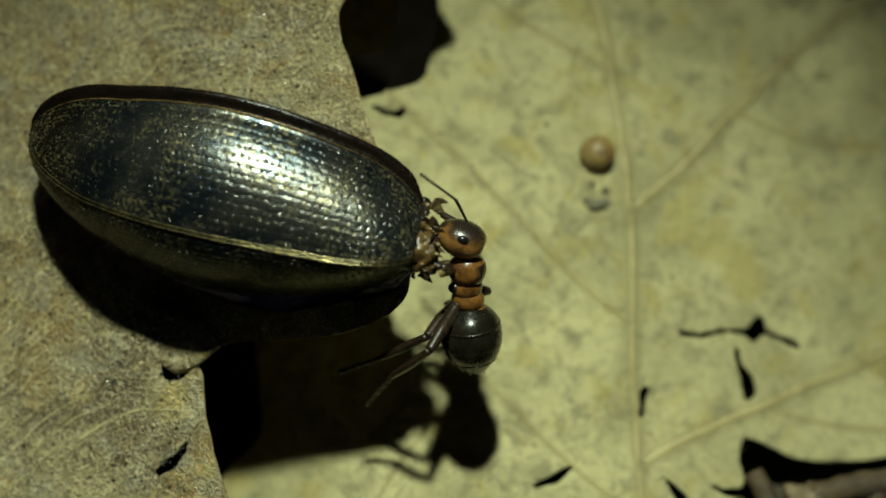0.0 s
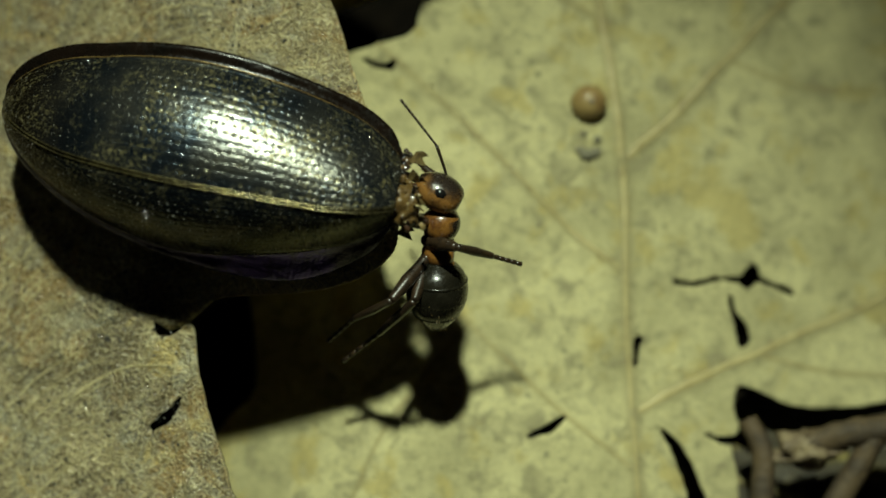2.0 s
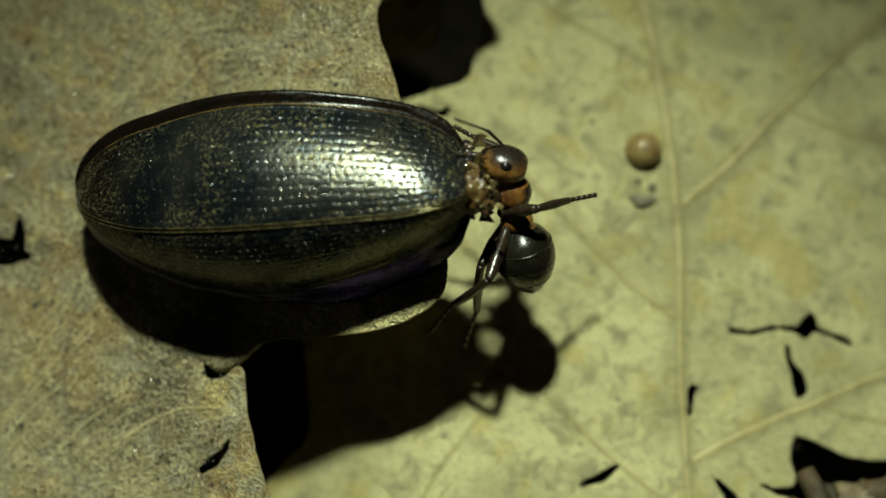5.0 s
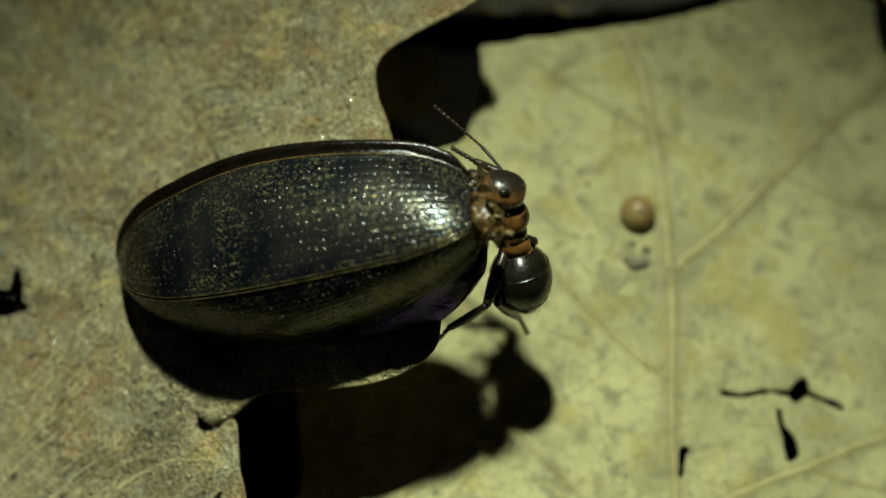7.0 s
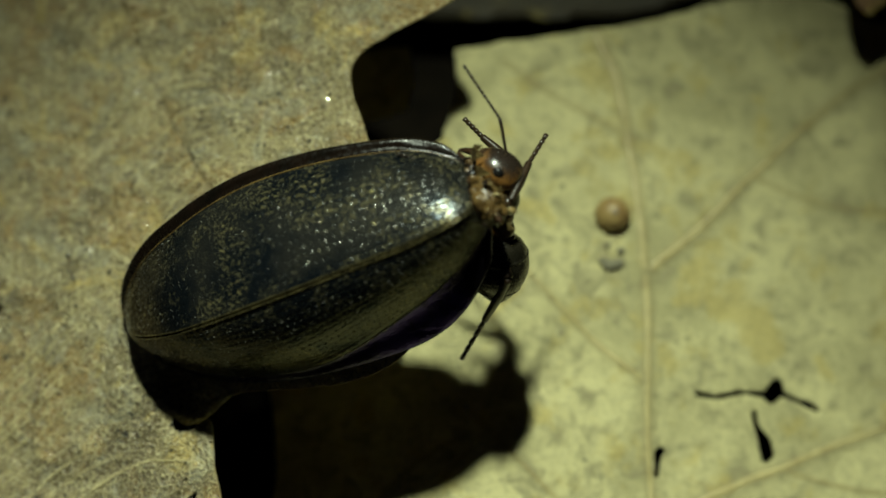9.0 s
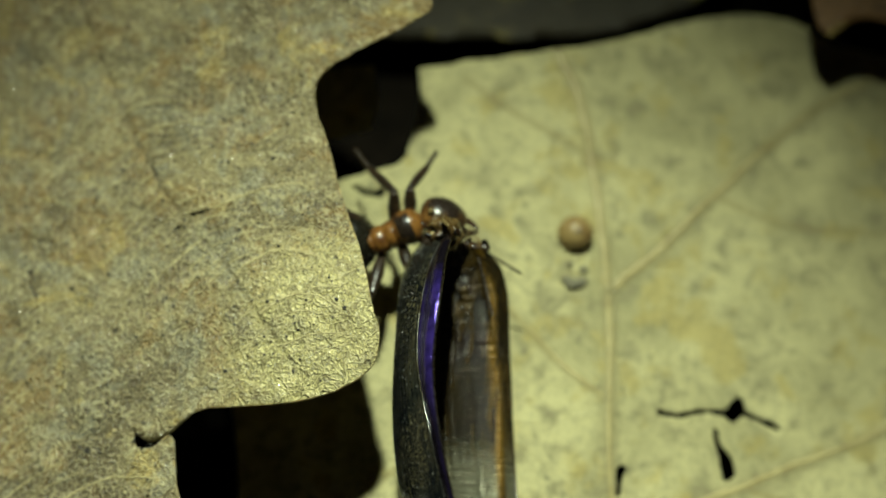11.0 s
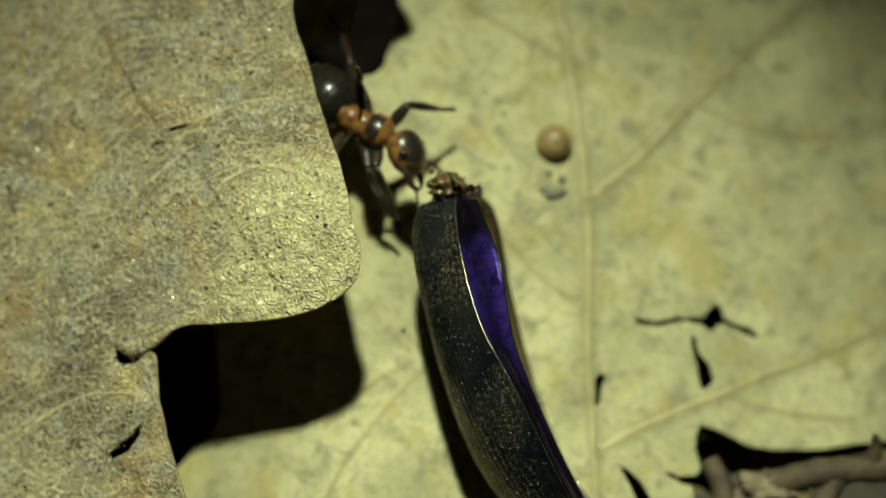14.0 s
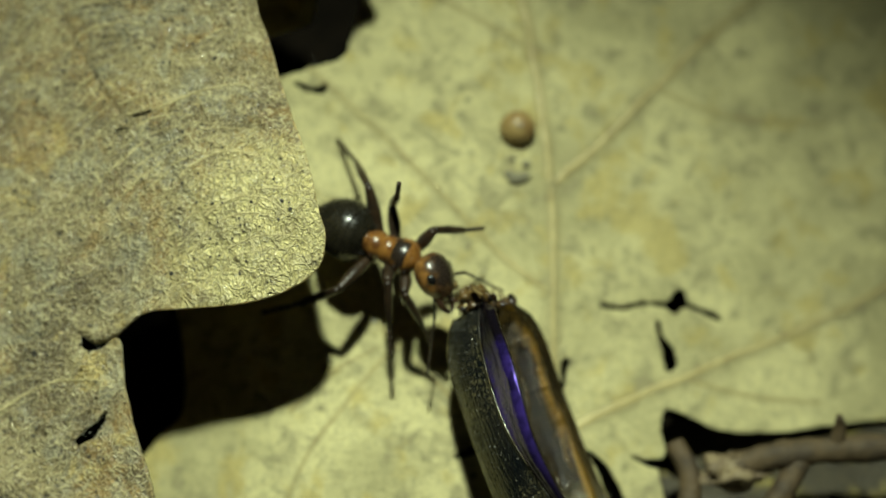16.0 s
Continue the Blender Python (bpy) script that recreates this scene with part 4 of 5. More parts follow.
def build_leg(ant, hip, knee, ankle, toe):
    """A leg that turns at its hip: thigh with the hip joint, shin, five-jointed foot."""
    hip, knee, ankle, toe = (np.array(q, float) for q in (hip, knee, ankle, toe))
    k, a, e = knee - hip, ankle - hip, toe - hip
    v, f = join(limb([(0, 0, 0), k * 0.2, k * 0.55, k], [0.20, 0.19, 0.25, 0.15]), blob((0, 0, 0), (0.21, 0.21, 0.24), 12, 8))
    leg = part("leg", mesh_of("thigh", v, f, LEGC), ant, "dark brown jointed leg")
    leg.location = hip * MM
    part("shin", mesh_of("shin", *limb([k, k + (a - k) * 0.5 + np.array([0, 0, 0.05]), a], [0.13, 0.17, 0.12]), LEGC), leg)
    pieces = []
    for i in range(5):
        p, q = a + (e - a) * i / 5, a + (e - a) * (i + 0.93) / 5
        pieces.append(tube([p, (p + q) / 2, q], [0.06, 0.085, 0.095], 6))
    part("foot", mesh_of("foot", *join(*pieces), LEGC), leg)
    return leg


def build_antenna(ant):
    ob = part("antenna", mesh_of("scape", *limb([(0, 0, 0), (0.6, 0, 0.06), (1.5, 0, 0)], [0.06, 0.05, 0.065]), LEGC), ant, "dark elbowed beaded antenna")
    pieces = []
    for i in range(11):
        p = np.array([1.5, 0, 0]) + i * 0.2 * np.array([0.90, 0.43, 0.0])
        q = p + 0.185 * np.array([0.90, 0.43, 0.0])
        pieces.append(tube([p, (p * 2 + q) / 3, q], [0.03, 0.045 + 0.001 * i, 0.05], 6))
    part("flagellum", mesh_of("flagellum", *join(*pieces), LEGC), ob)
    return ob


def build_ant():
    rng = random.Random(11)
    ant = thing("wood_ant", "red and black wood ant gripping the wing cases", "ant")
    head = part("head", mesh_of("head", *lathe([(-0.80, 0.0), (-0.76, 0.4), (-0.5, 0.66), (-0.1, 0.76), (0.3, 0.71), (0.6, 0.54), (0.82, 0.34), (0.9, 0.0)], 1.0, 0.84), FACE), ant, "rusty orange head, blackish on top")
    for s in (1, -1):
        part("eye", mesh_of("eye", *blob((-0.05, 0.62 * s, 0.22), (0.22, 0.14, 0.19), 18, 12), EYE), head, "glossy black eye")
        v, f = limb([(0.6, 0.30 * s, -0.1), (1.05, 0.36 * s, -0.14), (1.36, 0.16 * s, -0.16), (1.42, 0.0, -0.16)], [0.16, 0.13, 0.08, 0.03])
        part("mandible", mesh_of("mandible", v, f, DARKBROWN), head, "dark brown jaw")
    part("bristles", mesh_of("bristles", *hairs(rng, 40, (0, 0, 0), (0.78, 0.74, 0.58), 0.14), TISSUE), head)
    part("pronotum", mesh_of("pronotum", *blob((0.56, 0, 0.08), (0.66, 0.66, 0.66), 24, 16, None, 0.02, 1, 0.1), RUST), ant, "rust red front of the thorax")
    part("mesonotum", mesh_of("mesonotum", *blob((-0.02, 0, 0.0), (0.52, 0.54, 0.55), 22, 14), RUST), ant, "rust red middle of the thorax")
    part("propodeum", mesh_of("propodeum", *blob((-0.50, 0, 0.0), (0.50, 0.54, 0.58), 22, 14, Euler((0, -0.35, 0)).to_matrix()), RUST), ant, "rust red rear of the thorax")
    part("petiole", mesh_of("petiole", *join(blob((-0.82, 0, 0.14), (0.16, 0.40, 0.46), 16, 10), tube([(-0.6, 0, -0.1), (-1.0, 0, -0.08)], [0.24, 0.22], 10)), RUST), ant, "upright rust red scale")
    gaster = part("gaster", mesh_of("gaster", *lathe([(-2.78, 0.0), (-2.7, 0.22), (-2.35, 0.62), (-1.85, 0.98), (-1.2, 1.13), (-0.6, 0.98), (-0.2, 0.58), (0.0, 0.16), (0.02, 0.0)], 1.0, 0.95, 36), BLACK), ant, "glossy black abdomen with grey bands")
    gaster.location = Vector((-0.62, 0, 0.0)) * MM
    for x, r in ((-0.85, 1.08), (-1.5, 1.08), (-2.08, 0.84)):
        v, f = lathe([(x - 0.06, r - 0.035), (x - 0.03, r + 0.012), (x + 0.05, r + 0.02), (x + 0.09, r - 0.03)], 1.0, 0.95, 36)
        part("band", mesh_of("band", v, f, BLACK), gaster)
    part("bristles", mesh_of("bristles", *hairs(rng, 110, (-1.3, 0, 0), (1.38, 1.03, 0.98), 0.12, 0.010), TISSUE), gaster)
    legs = {}
    for s, side in ((1, "left"), (-1, "right")):
        legs["front", side] = build_leg(ant, (0.72, 0.30 * s, -0.35), (1.25, 1.25 * s, 0.25), (1.9, 1.85 * s, -1.0), (2.3, 2.3 * s, -1.75))
        legs["mid", side] = build_leg(ant, (0.05, 0.28 * s, -0.35), (0.1, 1.5 * s, 0.45), (-0.1, 2.5 * s, -0.9), (-0.2, 3.4 * s, -1.75))
        legs["hind", side] = build_leg(ant, (-0.6, 0.28 * s, -0.35), (-1.5, 1.73 * s, 0.80), (-3.0, 2.65 * s, -1.0), (-4.5, 3.38 * s, -2.25))
    feelers = {s: build_antenna(ant) for s in ("left", "right")}
    ant.scale = (1.14, 1.14, 1.14)
    return ant, head, gaster, legs, feelers


# ---- small things on the leaves ----
def build_small():
    sx, sy = sunk([(7.97, 3.03)])[0]
    z = float(lower_height(sx, sy))
    seed = thing("seed", "round orange-brown seed on the pale leaf", "seed")
    seed.location = Vector((sx, sy, z - 0.3)) * MM
    part("husk", mesh_of("husk", *blob((0, 0, 0.62), (0.78, 0.76, 0.70), 28, 18, None, 0.015, 2), SEED), seed)
    part("scar", mesh_of("scar", *blob((0.05, -0.1, 1.28), (0.16, 0.14, 0.05), 12, 8), PITH), seed, "pale round scar")
    for i, (x, y, r) in enumerate(((7.75, 1.72, 0.13), (8.30, 1.45, 0.17), (8.12, 0.86, 0.26), (7.80, 0.78, 0.30), (7.55, 1.0, 0.2), (8.35, 0.95, 0.14))):
        x, y = sunk([(x, y)])[0]
        v, f = blob((0, 0, 0.1), (r, r * 0.8, r * 0.5), 14, 9, None, 0.25, i)
        c = new("crumb", mesh_of("crumb", v, f, CRUMB))
        c.location = Vector((x, y, float(lower_height(x, y)))) * MM
        tagged(c, "grey crumb of dirt below the seed", "crumb", "crumbs by the seed")
    for x, y, r, h in ((1.5, -5.1, 0.11, lower_height), (-14.81, -2.56, 0.05, upper_height), (4.56, 0.36, 0.08, lower_height)):
        d = new("dew_drop", mesh_of("dew_drop", *blob((0, 0, r * 0.5), (r, r, r * 0.75), 18, 12), DEW))
        d.location = Vector((x, y, float(h(x, y)) + 0.02)) * MM
        tagged(d, "tiny clear dew drop on the leaf", "drop", "dew drops")
    # shiny grains added, mostly beside the drops, to make single bright glints
    for x, y, r, h in ((1.75, -5.35, 0.10, lower_height), (-14.9, -2.7, 0.04, upper_height), (-9.6, 0.4, 0.03, upper_height), (4.6, 0.3, 0.06, lower_height)):
        g = new("glint_grain", mesh_of("glint_grain", *blob((0, 0, r * 0.5), (r, r * 0.8, r * 0.7), 9, 6, None, 0.2, x), GLINT_GRIT, False))
        g.location = Vector((x, y, float(h(x, y)))) * MM
        tagged(g, "tiny shiny grain added for a glint on the leaf", "grain", "sand grains")
    rng = random.Random(3)
    octa = [(0, 2, 4), (2, 1, 4), (1, 3, 4), (3, 0, 4), (2, 0, 5), (1, 2, 5), (3, 1, 5), (0, 3, 5)]
    # the first set is shiny facets, added to imitate glints of the waxy leaf
    for name, label, category, material, count, lo, hi, flat, height, box in (
            ("grit", "tiny shiny facets added for glints on the grey-brown leaf", "grit", GLINT_GRIT, 7000, 0.012, 0.036, 0.35, upper_height, (-24, -1.2, -16, 10)),
            ("mould_specks", "black mould specks on the grey-brown leaf", "mould", SPECK, 1100, 0.03, 0.11, 0.4, upper_height, (-24, -1.2, -16, 10)),
            ("leaf_dust", "fine pale dust on the straw leaf", "dust", GLINT_GRIT, 350, 0.012, 0.03, 0.4, lower_height, (-4, 13, -13, 8))):
        pieces = []
        while len(pieces) < count:
            x, y = rng.uniform(*box[:2]), rng.uniform(*box[2:])
            if height is upper_height and ((y < -5.0 and x > -9.0) or x > -1.2 - 0.25 * abs(y + 3) or y > 8):
                continue
            s = rng.uniform(lo, hi) * rng.uniform(0.6, 1)
            lean = 0.9 if material is SPECK else 0.4
            turn = Euler((rng.uniform(-lean, lean), rng.uniform(-lean, lean), rng.uniform(0, 6))).to_matrix()
            q = [np.array(turn @ Vector((k[0] * rng.uniform(0.7, 1.3), k[1], k[2] * flat))) * s + np.array((x, y, float(height(x, y)) + 0.3 * s)) for k in ((1, 0, 0), (-1, 0, 0), (0, 1, 0), (0, -1, 0), (0, 0, 1), (0, 0, -1))]
            pieces.append((q, octa))
        tagged(new(name, mesh_of(name, *join(*pieces), material, False)), label, category, kind="stuff")
    twig = thing("twig", "brown forked dead twig with a broken pale end", "twig")
    path = [(16.47, -11.71, -0.9), (18.25, -11.15, -0.6), (20.75, -10.86, -0.4), (24.26, -10.69, -0.3), (31.25, -10.11, -0.2), (41.18, -9.23, 0)]
    part("stem", mesh_of("stem", *tube(spline(path, 8), [0.60 + 0.04 * math.sin(i * 1.9) + 0.03 * math.sin(i * 0.7) for i in range(41)], 14), BARK), twig)
    part("broken_end", mesh_of("broken_end", *blob((16.9, -11.7, -0.8), (1.35, 0.85, 0.8), 30, 20, None, 0.34, 5), PITH), twig, "pale frayed broken end")
    part("side_branch", mesh_of("side_branch", *tube(spline([(19.86, -11.03, -0.5), (18.95, -12.54, -0.6), (17.66, -14.77, -0.8), (16.64, -18.49, -1)], 8), np.linspace(0.5, 0.62, 25), 12), BARK), twig)
    part("bud", mesh_of("bud", *tube(spline([(21.24, -10.66, -0.2), (21.29, -9.95, 0.3), (21.16, -9.54, 0.75)], 5), np.linspace(0.4, 0.12, 11), 10), BARK), twig)
    stick = new("dead_stalk", mesh_of("dead_stalk", *tube(spline([(14.49, -10.42, -1.2), (15.06, -11.83, -1), (14.95, -13.67, -0.9), (14.73, -17.48, -0.9)], 8), np.linspace(0.42, 0.55, 25), 12), BARK))
    tagged(stick, "brown dead stalk lying in the torn gap", "stalk")


build_ground()
build_leaves()
CASES = build_cases()
ANT, HEAD, GASTER, LEGS, FEELERS = build_ant()
build_small()


def motions():
    walk(CASES, [
        (0, mm(0.06, -1.77, 7.67, 32.5, -3.0, -11.0)),
        (0.5, mm(-0.03, -1.69, 7.71, 28.1, -2.1, -10.3)),
        (1, mm(-0.27, -1.95, 7.76, 24.8, -1.1, -11.5)),
        (1.5, mm(-0.23, -2.20, 7.77, 23.2, -0.5, -12.5)),
        (2, mm(-0.25, -1.96, 7.74, 23.1, -0.5, -10.9)),
        (2.5, mm(-0.32, -1.54, 7.65, 23.1, -1.4, -4.8)),
        (3, mm(-0.16, -1.12, 7.65, 23.6, -2.3, -0.8)),
        (3.5, mm(0.01, -0.58, 7.98, 25.9, -3.9, 0.2)),
        (4.7, mm(0.47, -0.11, 8.31, 25.5, -6.2, 2.6)),
        (6, mm(0.96, 0.40, 8.67, 25.2, -8.7, 5.2)),
        (6.5, mm(1.09, 0.28, 9.27, 27.6, -13.0, 5.0)),
        (7, mm(1.28, 0.73, 9.73, 29.3, -17.4, 8.9)),
        (7.5, mm(1.32, 0.57, 10.14, 28.6, -18.0, 9.0)),
        (8, mm(1.45, 0.34, 10.44, 28.2, -18.4, 7.1)),
        (8.5, mm(1.74, 1.06, 10.58, 29.7, -22.2, 10.6)),
        (8.7, mm(2.01, 1.03, 10.78, 29.7, -22.6, 11.6)),
        (9.1, mm(2.19, 0.85, 10.28, 16.3, -17.0, 21.5)),
        (9.4, mm(2.69, 0.56, 10.11, 1.4, -14.1, 34.4)),
        (9.75, mm(4.37, 0.31, 9.80, -26.4, -12.3, 52.0)),
        (10.1, mm(4.98, 0.51, 8.54, -69.5, -10.3, 71.5)),
        (10.45, mm(4.41, 0.93, 6.94, -104.5, -7.4, 84.4)),
        (10.8, mm(3.15, 1.45, 4.68, -132.1, -0.9, 91.8)),
        (11, mm(3.63, 1.15, 5.46, -118.6, -1.1, 89.8)),
        (11.5, mm(3.80, -3.21, 5.14, -113.7, -3.3, 80.2)),
        (12, mm(4.16, -1.61, 4.89, -112.7, -5.2, 82.0)),
        (12.5, mm(4.34, -0.94, 4.60, -106.8, -5.8, 91.6)),
        (13, mm(4.19, 0.39, 4.43, -110.1, -7.8, 101.2)),
        (13.5, mm(4.11, 0.67, 4.42, -111.3, -8.6, 101.7)),
        (14, mm(4.64, 0.00, 4.41, -103.8, -6.6, 103.7)),
        (14.5, mm(5.00, -2.04, 4.38, -107.0, -4.6, 103.7)),
        (15, mm(3.72, -2.13, 4.29, -113.6, -2.9, 108.1)),
        (15.5, mm(6.49, -4.27, 4.05, -106.8, 0.4, 107.5)),
        (16, mm(7.18, -5.04, 3.86, -115.3, 1.2, 108.5)),
    ])
    walk(ANT, [
        (0, mm(1.88, -3.77, 6.77, 73.4, -31.9, 98.0)),
        (0.5, mm(1.47, -3.78, 6.81, 73.2, -32.3, 88.5)),
        (1, mm(1.33, -3.87, 6.86, 73.3, -31.3, 90.0)),
        (1.5, mm(1.48, -3.94, 6.87, 74.0, -30.9, 97.1)),
        (2, mm(1.25, -3.83, 6.84, 76.7, -30.6, 88.6)),
        (2.5, mm(1.35, -3.00, 6.75, 75.9, -31.3, 91.8)),
        (3, mm(1.74, -2.51, 6.75, 77.7, -31.6, 100.6)),
        (3.5, mm(1.69, -2.01, 7.08, 77.3, -31.8, 94.3)),
        (4.7, mm(2.13, -1.17, 7.05, 76.5, -37.6, 102.6)),
        (6, mm(2.57, -0.34, 7.02, 75.8, -43.3, 110.8)),
        (6.5, mm(2.34, -0.18, 7.47, 75.8, -45.9, 99.8)),
        (7, mm(2.41, 0.11, 7.93, 74.9, -45.8, 107.3)),
        (7.5, mm(2.35, 0.08, 8.34, 74.5, -45.7, 99.8)),
        (8, mm(2.56, 0.05, 8.64, 72.9, -45.8, 99.6)),
        (8.5, mm(2.39, 0.57, 8.78, 75.3, -46.6, 98.6)),
        (8.7, mm(2.64, 0.52, 8.78, 76.4, -46.8, 94.4)),
        (9.1, mm(2.82, 0.33, 9.41, 72.5, -43.3, 90.1)),
        (9.4, mm(3.04, 0.43, 9.32, 62.0, -39.7, 79.7)),
        (9.75, mm(4.08, 1.81, 8.52, 48.3, -34.7, 65.6)),
        (10.1, mm(3.31, 2.31, 6.67, 31.0, -29.4, 45.7)),
        (10.45, mm(1.69, 2.60, 4.86, 17.4, -23.8, 30.8)),
        (10.8, mm(-0.68, 2.44, 3.55, 8.1, -19.9, 24.4)),
        (11, mm(0.17, 1.97, 3.32, 8.4, -17.7, 21.5)),
        (11.5, mm(0.57, 1.63, 3.38, 7.6, -11.5, -17.9)),
        (12, mm(0.26, 2.09, 3.38, 6.5, -11.3, -32.4)),
        (12.5, mm(0.29, 3.10, 3.37, 4.9, -12.6, -27.9)),
        (13, mm(-0.24, 2.99, 3.38, 3.8, -12.0, -25.7)),
        (13.5, mm(-0.52, 3.04, 3.39, 3.1, -10.9, -20.8)),
        (14, mm(-0.21, 2.89, 3.37, 3.4, -12.7, -29.3)),
        (14.5, mm(0.31, 0.93, 3.37, 4.1, -12.7, -35.2)),
        (15, mm(-0.32, 0.03, 3.37, 4.6, -12.6, -44.0)),
        (15.5, mm(1.49, -2.18, 3.36, 4.6, -13.4, -24.7)),
        (16, mm(2.32, -3.00, 3.35, 4.5, -14.8, -26.4)),
    ])
    walk(HEAD, [
        (0, mm(1.72, 0.00, 0.00, 0.0, 65.0, 0.0)),
        (3.5, mm(1.72, 0.00, 0.00, 0.0, 65.0, 0.0)),
        (8.7, mm(1.72, 0.00, 0.00, 0.0, 65.0, 0.0)),
        (10.1, mm(1.75, 0.00, -0.00, -20.0, 45.0, -20.0)),
        (10.8, mm(1.90, -0.15, 0.05, -58.0, 28.0, -40.0)),
        (12.5, mm(1.95, -0.22, 0.05, -58.0, 28.0, -40.0)),
        (16, mm(1.95, -0.22, 0.05, -58.0, 28.0, -38.0)),
    ])
    walk(GASTER, [
        (0, mm(-0.62, 0, 0, 0.0, 0.0, 0.0)),
        (8.7, mm(-0.62, 0, 0, 0.0, 0.0, 0.0)),
        (10.8, mm(-0.62, 0, 0, 0.0, -5.0, -20.0)),
        (12.5, mm(-0.62, 0, 0, 0.0, -8.0, -17.0)),
        (14.5, mm(-0.62, 0, 0, 0.0, -6.0, -16.0)),
        (15.5, mm(-0.62, 0, 0, 0.0, -5.0, -10.0)),
        (16, mm(-0.62, 0, 0, 0.0, -5.0, -5.0)),
    ])
    walk(LEGS["hind", "right"], [
        (0, mm(-0.60, -0.28, -0.35, 41.0, -77.5, -156.7)),
        (0.5, mm(-0.60, -0.28, -0.35, -148.8, -54.5, 38.5)),
        (1, mm(-0.60, -0.28, -0.35, -158.7, -65.2, 44.9)),
        (1.5, mm(-0.60, -0.28, -0.35, 145.9, -79.3, 81.3)),
        (2, mm(-0.60, -0.28, -0.35, -57.7, -67.6, -51.0)),
        (2.5, mm(-0.60, -0.28, -0.35, -125.2, -79.7, 34.2)),
        (3, mm(-0.60, -0.28, -0.35, -127.5, -72.0, -2.8)),
        (3.5, mm(-0.60, -0.28, -0.35, 170.2, -52.5, 82.6)),
        (6, mm(-0.60, -0.28, -0.35, -112.4, -63.9, -27.7)),
        (6.5, mm(-0.60, -0.28, -0.35, -144.7, -60.4, 34.7)),
        (7, mm(-0.60, -0.28, -0.35, -138.3, -43.9, 29.6)),
        (7.5, mm(-0.60, -0.28, -0.35, -94.0, -59.1, -49.9)),
        (8, mm(-0.60, -0.28, -0.35, -100.2, -49.2, -35.9)),
        (8.5, mm(-0.60, -0.28, -0.35, -127.8, -61.2, 20.0)),
        (8.7, mm(-0.60, -0.28, -0.35, -73.2, -47.6, -35.8)),
        (9.4, mm(-0.60, -0.28, -0.35, -55.2, -28.1, -39.9)),
        (10.1, mm(-0.60, -0.28, -0.35, -23.2, 8.1, -25.7)),
        (10.8, mm(-0.60, -0.28, -0.35, 6.9, 14.0, -12.0)),
        (12.5, mm(-0.60, -0.28, -0.35, 15.5, 9.1, 20.3)),
        (14, mm(-0.60, -0.28, -0.35, 16.7, 7.7, 26.2)),
        (16, mm(-0.60, -0.28, -0.35, 13.9, 10.6, 13.3)),
    ])
    walk(LEGS["mid", "left"], [
        (0, mm(0.05, 0.28, -0.35, 8.1, -8.0, 144.5)),
        (0.5, mm(0.05, 0.28, -0.35, 45.5, -10.1, 164.2)),
        (1, mm(0.05, 0.28, -0.35, 44.4, 4.8, 145.4)),
        (1.5, mm(0.05, 0.28, -0.35, 11.5, 13.0, 134.7)),
        (2, mm(0.05, 0.28, -0.35, 89.7, 9.3, 148.7)),
        (2.5, mm(0.05, 0.28, -0.35, 25.1, 4.5, 130.4)),
        (3, mm(0.05, 0.28, -0.35, 15.4, 16.6, 126.9)),
        (3.5, mm(0.05, 0.28, -0.35, 87.3, 13.8, 148.0)),
        (6, mm(0.05, 0.28, -0.35, 78.1, -1.6, 150.1)),
        (6.5, mm(0.05, 0.28, -0.35, 10.8, 3.1, 122.6)),
        (7, mm(0.05, 0.28, -0.35, 11.0, -4.9, 127.1)),
        (7.5, mm(0.05, 0.28, -0.35, 83.7, -4.7, 148.3)),
        (8, mm(0.05, 0.28, -0.35, 39.6, 15.5, 148.7)),
        (8.5, mm(0.05, 0.28, -0.35, 41.7, 11.8, 150.2)),
        (8.7, mm(0.05, 0.28, -0.35, 87.2, -18.3, 162.1)),
        (9.4, mm(0.05, 0.28, -0.35, 34.0, -54.1, -146.0)),
        (10.1, mm(0.05, 0.28, -0.35, -18.1, -8.5, -63.5)),
        (10.8, mm(0.05, 0.28, -0.35, 1.6, 17.6, -18.1)),
        (11.4, mm(0.05, 0.28, -0.35, 37.7, 64.0, 37.9)),
        (12, mm(0.05, 0.28, -0.35, 121.5, 39.6, 139.4)),
        (12.5, mm(0.05, 0.28, -0.35, 136.9, 8.2, -146.0)),
        (13, mm(0.05, 0.28, -0.35, 133.1, -2.1, -132.6)),
        (13.5, mm(0.05, 0.28, -0.35, 128.3, -9.2, -135.5)),
        (14, mm(0.05, 0.28, -0.35, 128.3, -3.7, -136.5)),
        (14.5, mm(0.05, 0.28, -0.35, 136.9, -16.3, -148.5)),
        (15, mm(0.05, 0.28, -0.35, 140.0, -9.4, -123.5)),
        (15.5, mm(0.05, 0.28, -0.35, 136.5, -6.6, -127.7)),
        (16, mm(0.05, 0.28, -0.35, 138.0, -12.7, -149.3)),
    ])
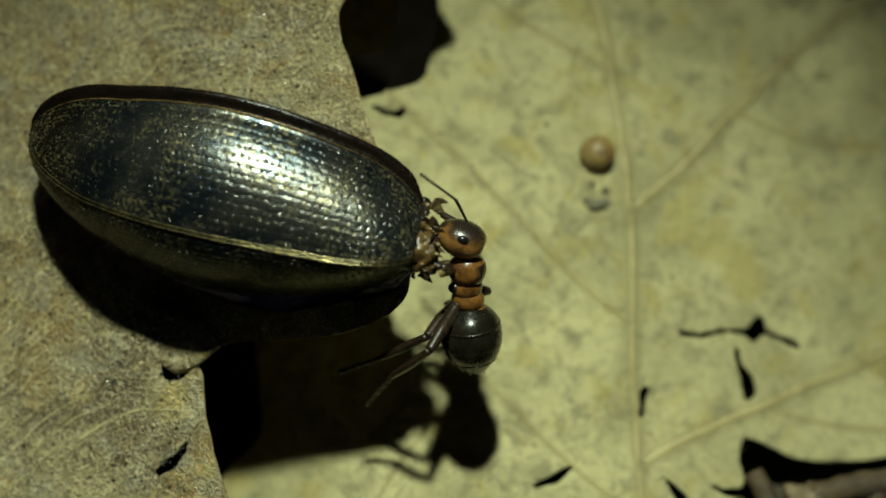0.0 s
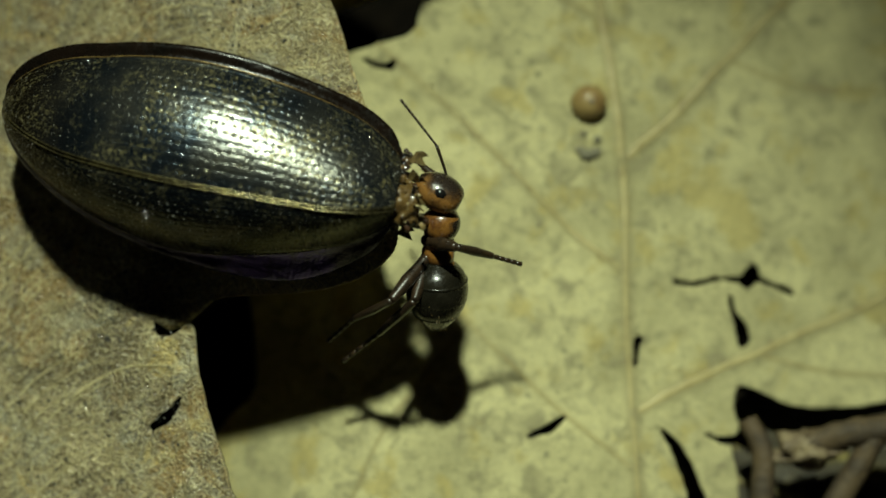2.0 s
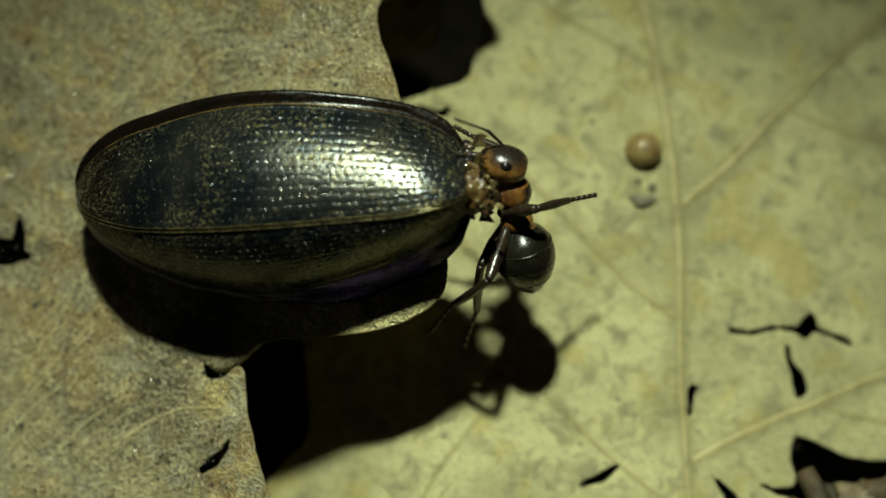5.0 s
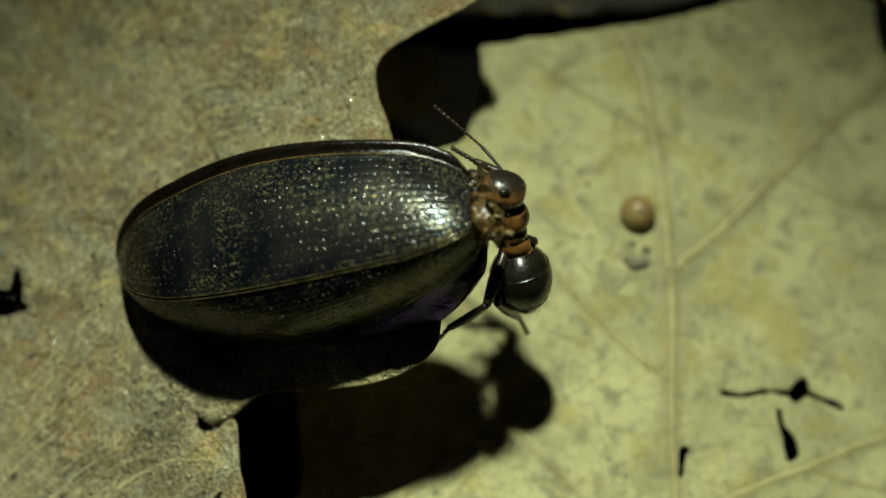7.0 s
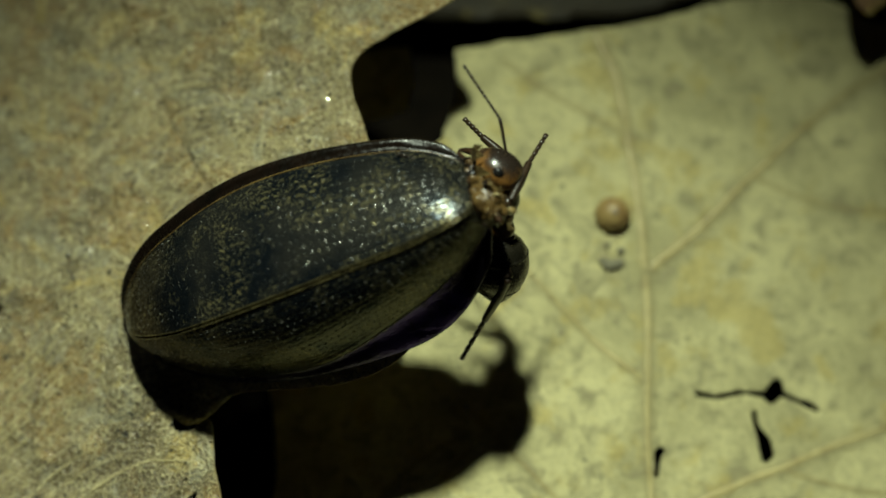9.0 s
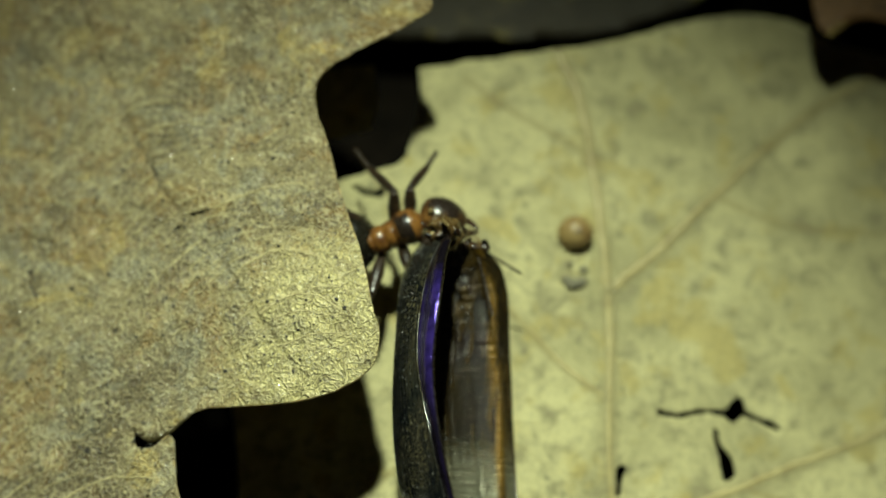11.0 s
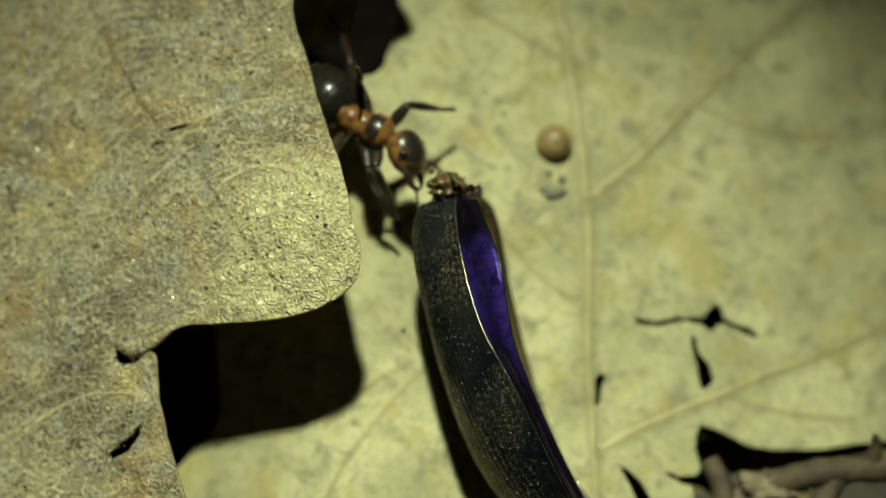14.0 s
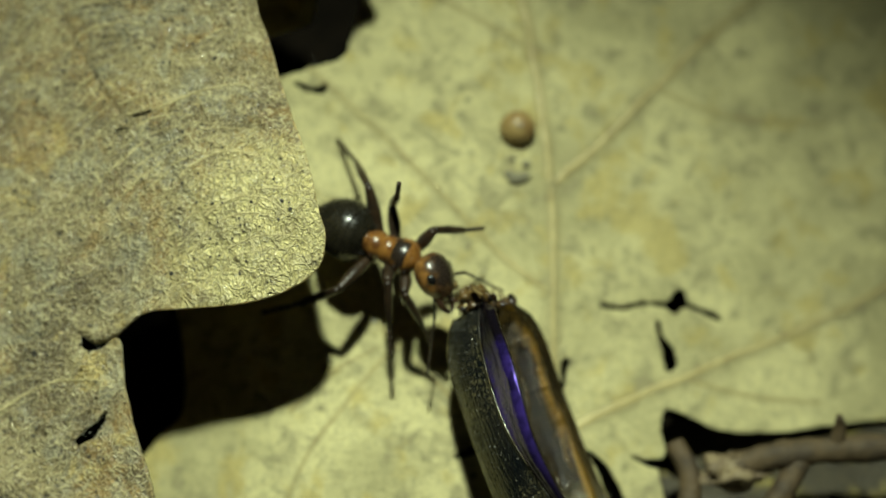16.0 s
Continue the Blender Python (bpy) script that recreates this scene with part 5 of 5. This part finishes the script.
    walk(FEELERS["right"], [
        (0, mm(1.85, -0.25, 0.25, -27.1, 10.9, 19.6)),
        (0.5, mm(1.85, -0.25, 0.25, -14.6, 12.2, -11.4)),
        (1, mm(1.85, -0.25, 0.25, 3.9, 14.3, 38.1)),
        (1.5, mm(1.85, -0.25, 0.25, -23.0, 14.3, 11.2)),
        (2, mm(1.85, -0.25, 0.25, -33.8, 17.9, -2.1)),
        (2.5, mm(1.85, -0.25, 0.25, -30.6, 15.5, 15.4)),
        (3, mm(1.85, -0.25, 0.25, -49.6, 27.6, -15.0)),
        (3.5, mm(1.85, -0.25, 0.25, -36.3, 18.9, -5.7)),
        (6, mm(1.85, -0.25, 0.25, 0.7, 17.1, 31.0)),
        (6.5, mm(1.85, -0.25, 0.25, -43.4, 53.7, -23.9)),
        (7, mm(1.85, -0.25, 0.25, -24.8, 30.1, -39.3)),
        (7.5, mm(1.85, -0.25, 0.25, 21.3, 30.1, 28.2)),
        (8, mm(1.85, -0.25, 0.25, -3.8, 59.6, -33.7)),
        (8.5, mm(1.85, -0.25, 0.25, -5.4, 75.0, -44.5)),
        (8.7, mm(1.85, -0.25, 0.25, -51.9, 47.5, -20.6)),
        (9.4, mm(1.85, -0.25, 0.25, -58.3, -16.4, -30.9)),
        (10.1, mm(2.35, -0.10, 0.45, -22.4, -8.6, -62.9)),
        (10.8, mm(2.35, -0.10, 0.45, -7.0, 5.5, -57.8)),
        (11, mm(2.35, -0.10, 0.45, -28.2, 19.5, -83.7)),
        (11.5, mm(2.35, -0.10, 0.45, -8.9, 50.9, -91.4)),
        (12, mm(2.35, -0.10, 0.45, 73.4, 32.9, -0.2)),
        (12.5, mm(2.35, -0.10, 0.45, 91.6, 38.0, 36.3)),
        (13, mm(2.35, -0.10, 0.45, 79.6, 65.6, -13.0)),
        (13.5, mm(2.35, -0.10, 0.45, 110.1, 23.1, 30.5)),
        (14, mm(2.35, -0.10, 0.45, 119.4, 68.7, 6.0)),
        (14.5, mm(2.35, -0.10, 0.45, 124.8, 20.2, 44.3)),
        (15, mm(2.35, -0.10, 0.45, -145.4, 59.0, 107.8)),
        (15.5, mm(2.35, -0.10, 0.45, 140.0, 23.3, 34.3)),
        (16, mm(2.35, -0.10, 0.45, -167.3, 66.6, 64.4)),
    ])
    walk(FEELERS["left"], [
        (0, mm(1.85, 0.25, 0.25, 86.6, 80.2, 2.0)),
        (3.5, mm(1.85, 0.25, 0.25, 74.6, 70.8, -11.6)),
        (8.7, mm(1.85, 0.25, 0.25, 88.0, 80.7, 3.5)),
        (9.4, mm(1.85, 0.25, 0.25, -150.7, 31.8, 147.7)),
        (9.75, mm(2.08, -0.17, 0.30, -170.0, 1.8, 172.1)),
        (10.1, mm(2.30, -0.60, 0.35, 159.2, -15.4, -154.0)),
        (10.8, mm(2.30, -0.60, 0.35, 131.3, 1.6, -101.6)),
        (11.5, mm(2.30, -0.60, 0.35, 144.6, 19.2, -42.7)),
        (12, mm(2.30, -0.60, 0.35, 76.0, 61.3, -128.3)),
        (12.5, mm(2.30, -0.60, 0.35, 44.4, 78.0, -150.8)),
        (13, mm(2.30, -0.60, 0.35, 79.5, 45.2, -87.6)),
        (13.5, mm(2.30, -0.60, 0.35, 27.1, 69.5, -137.6)),
        (14, mm(2.30, -0.60, 0.35, 101.8, 59.2, -57.1)),
        (14.5, mm(2.30, -0.60, 0.35, 107.9, 44.3, -57.3)),
        (15, mm(2.30, -0.60, 0.35, 12.2, 73.4, -147.8)),
        (15.5, mm(2.30, -0.60, 0.35, 70.1, 64.4, -86.7)),
        (16, mm(2.30, -0.60, 0.35, 71.0, 52.1, -88.3)),
    ])
    walk(LEGS["hind", "left"], [
        (0, mm(-0.60, 0.28, -0.35, -62, 0, 0)),
        (3.5, mm(-0.60, 0.28, -0.35, -66, 0, 5)),
        (6, mm(-0.60, 0.28, -0.35, -60, 0, 0)),
        (8.7, mm(-0.60, 0.28, -0.35, -64, 0, 0)),
        (10.8, mm(-0.60, 0.28, -0.35, 0, 0, 0)),
        (13, mm(-0.60, 0.28, -0.35, -6, 0, 8)),
        (14.5, mm(-0.60, 0.28, -0.35, 4, 0, -8)),
        (16, mm(-0.60, 0.28, -0.35, 0, 0, 0)),
    ])
    walk(LEGS["front", "left"], [
        (0, mm(0.72, 0.30, -0.35, -40, 0, 0)),
        (2, mm(0.72, 0.30, -0.35, -46, 0, 6)),
        (8.7, mm(0.72, 0.30, -0.35, -40, 0, 0)),
        (10.8, mm(0.72, 0.30, -0.35, 0, 0, 0)),
        (12, mm(0.72, 0.30, -0.35, 4, 0, -10)),
        (14, mm(0.72, 0.30, -0.35, -4, 0, 6)),
        (16, mm(0.72, 0.30, -0.35, 0, 0, 0)),
    ])
    walk(LEGS["mid", "right"], [
        (0, mm(0.05, -0.28, -0.35, 30.0, 0.0, 0.0)),
        (8.7, mm(0.05, -0.28, -0.35, 30.0, 0.0, 0.0)),
        (10.8, mm(0.05, -0.28, -0.35, 0.0, 0.0, 0.0)),
        (12, mm(0.05, -0.28, -0.35, 34.5, 21.7, -8.2)),
        (12.5, mm(0.05, -0.28, -0.35, 35.4, 13.6, 24.5)),
        (13, mm(0.05, -0.28, -0.35, 36.2, 4.0, 3.0)),
        (13.5, mm(0.05, -0.28, -0.35, 23.7, -7.4, 2.7)),
        (14, mm(0.05, -0.28, -0.35, 17.9, -7.1, 39.5)),
        (14.5, mm(0.05, -0.28, -0.35, 38.7, 10.9, 5.3)),
        (15, mm(0.05, -0.28, -0.35, 57.6, 11.7, 28.3)),
        (15.5, mm(0.05, -0.28, -0.35, -9.5, 8.5, 29.2)),
        (16, mm(0.05, -0.28, -0.35, -11.3, 3.5, 28.1)),
    ])


motions()
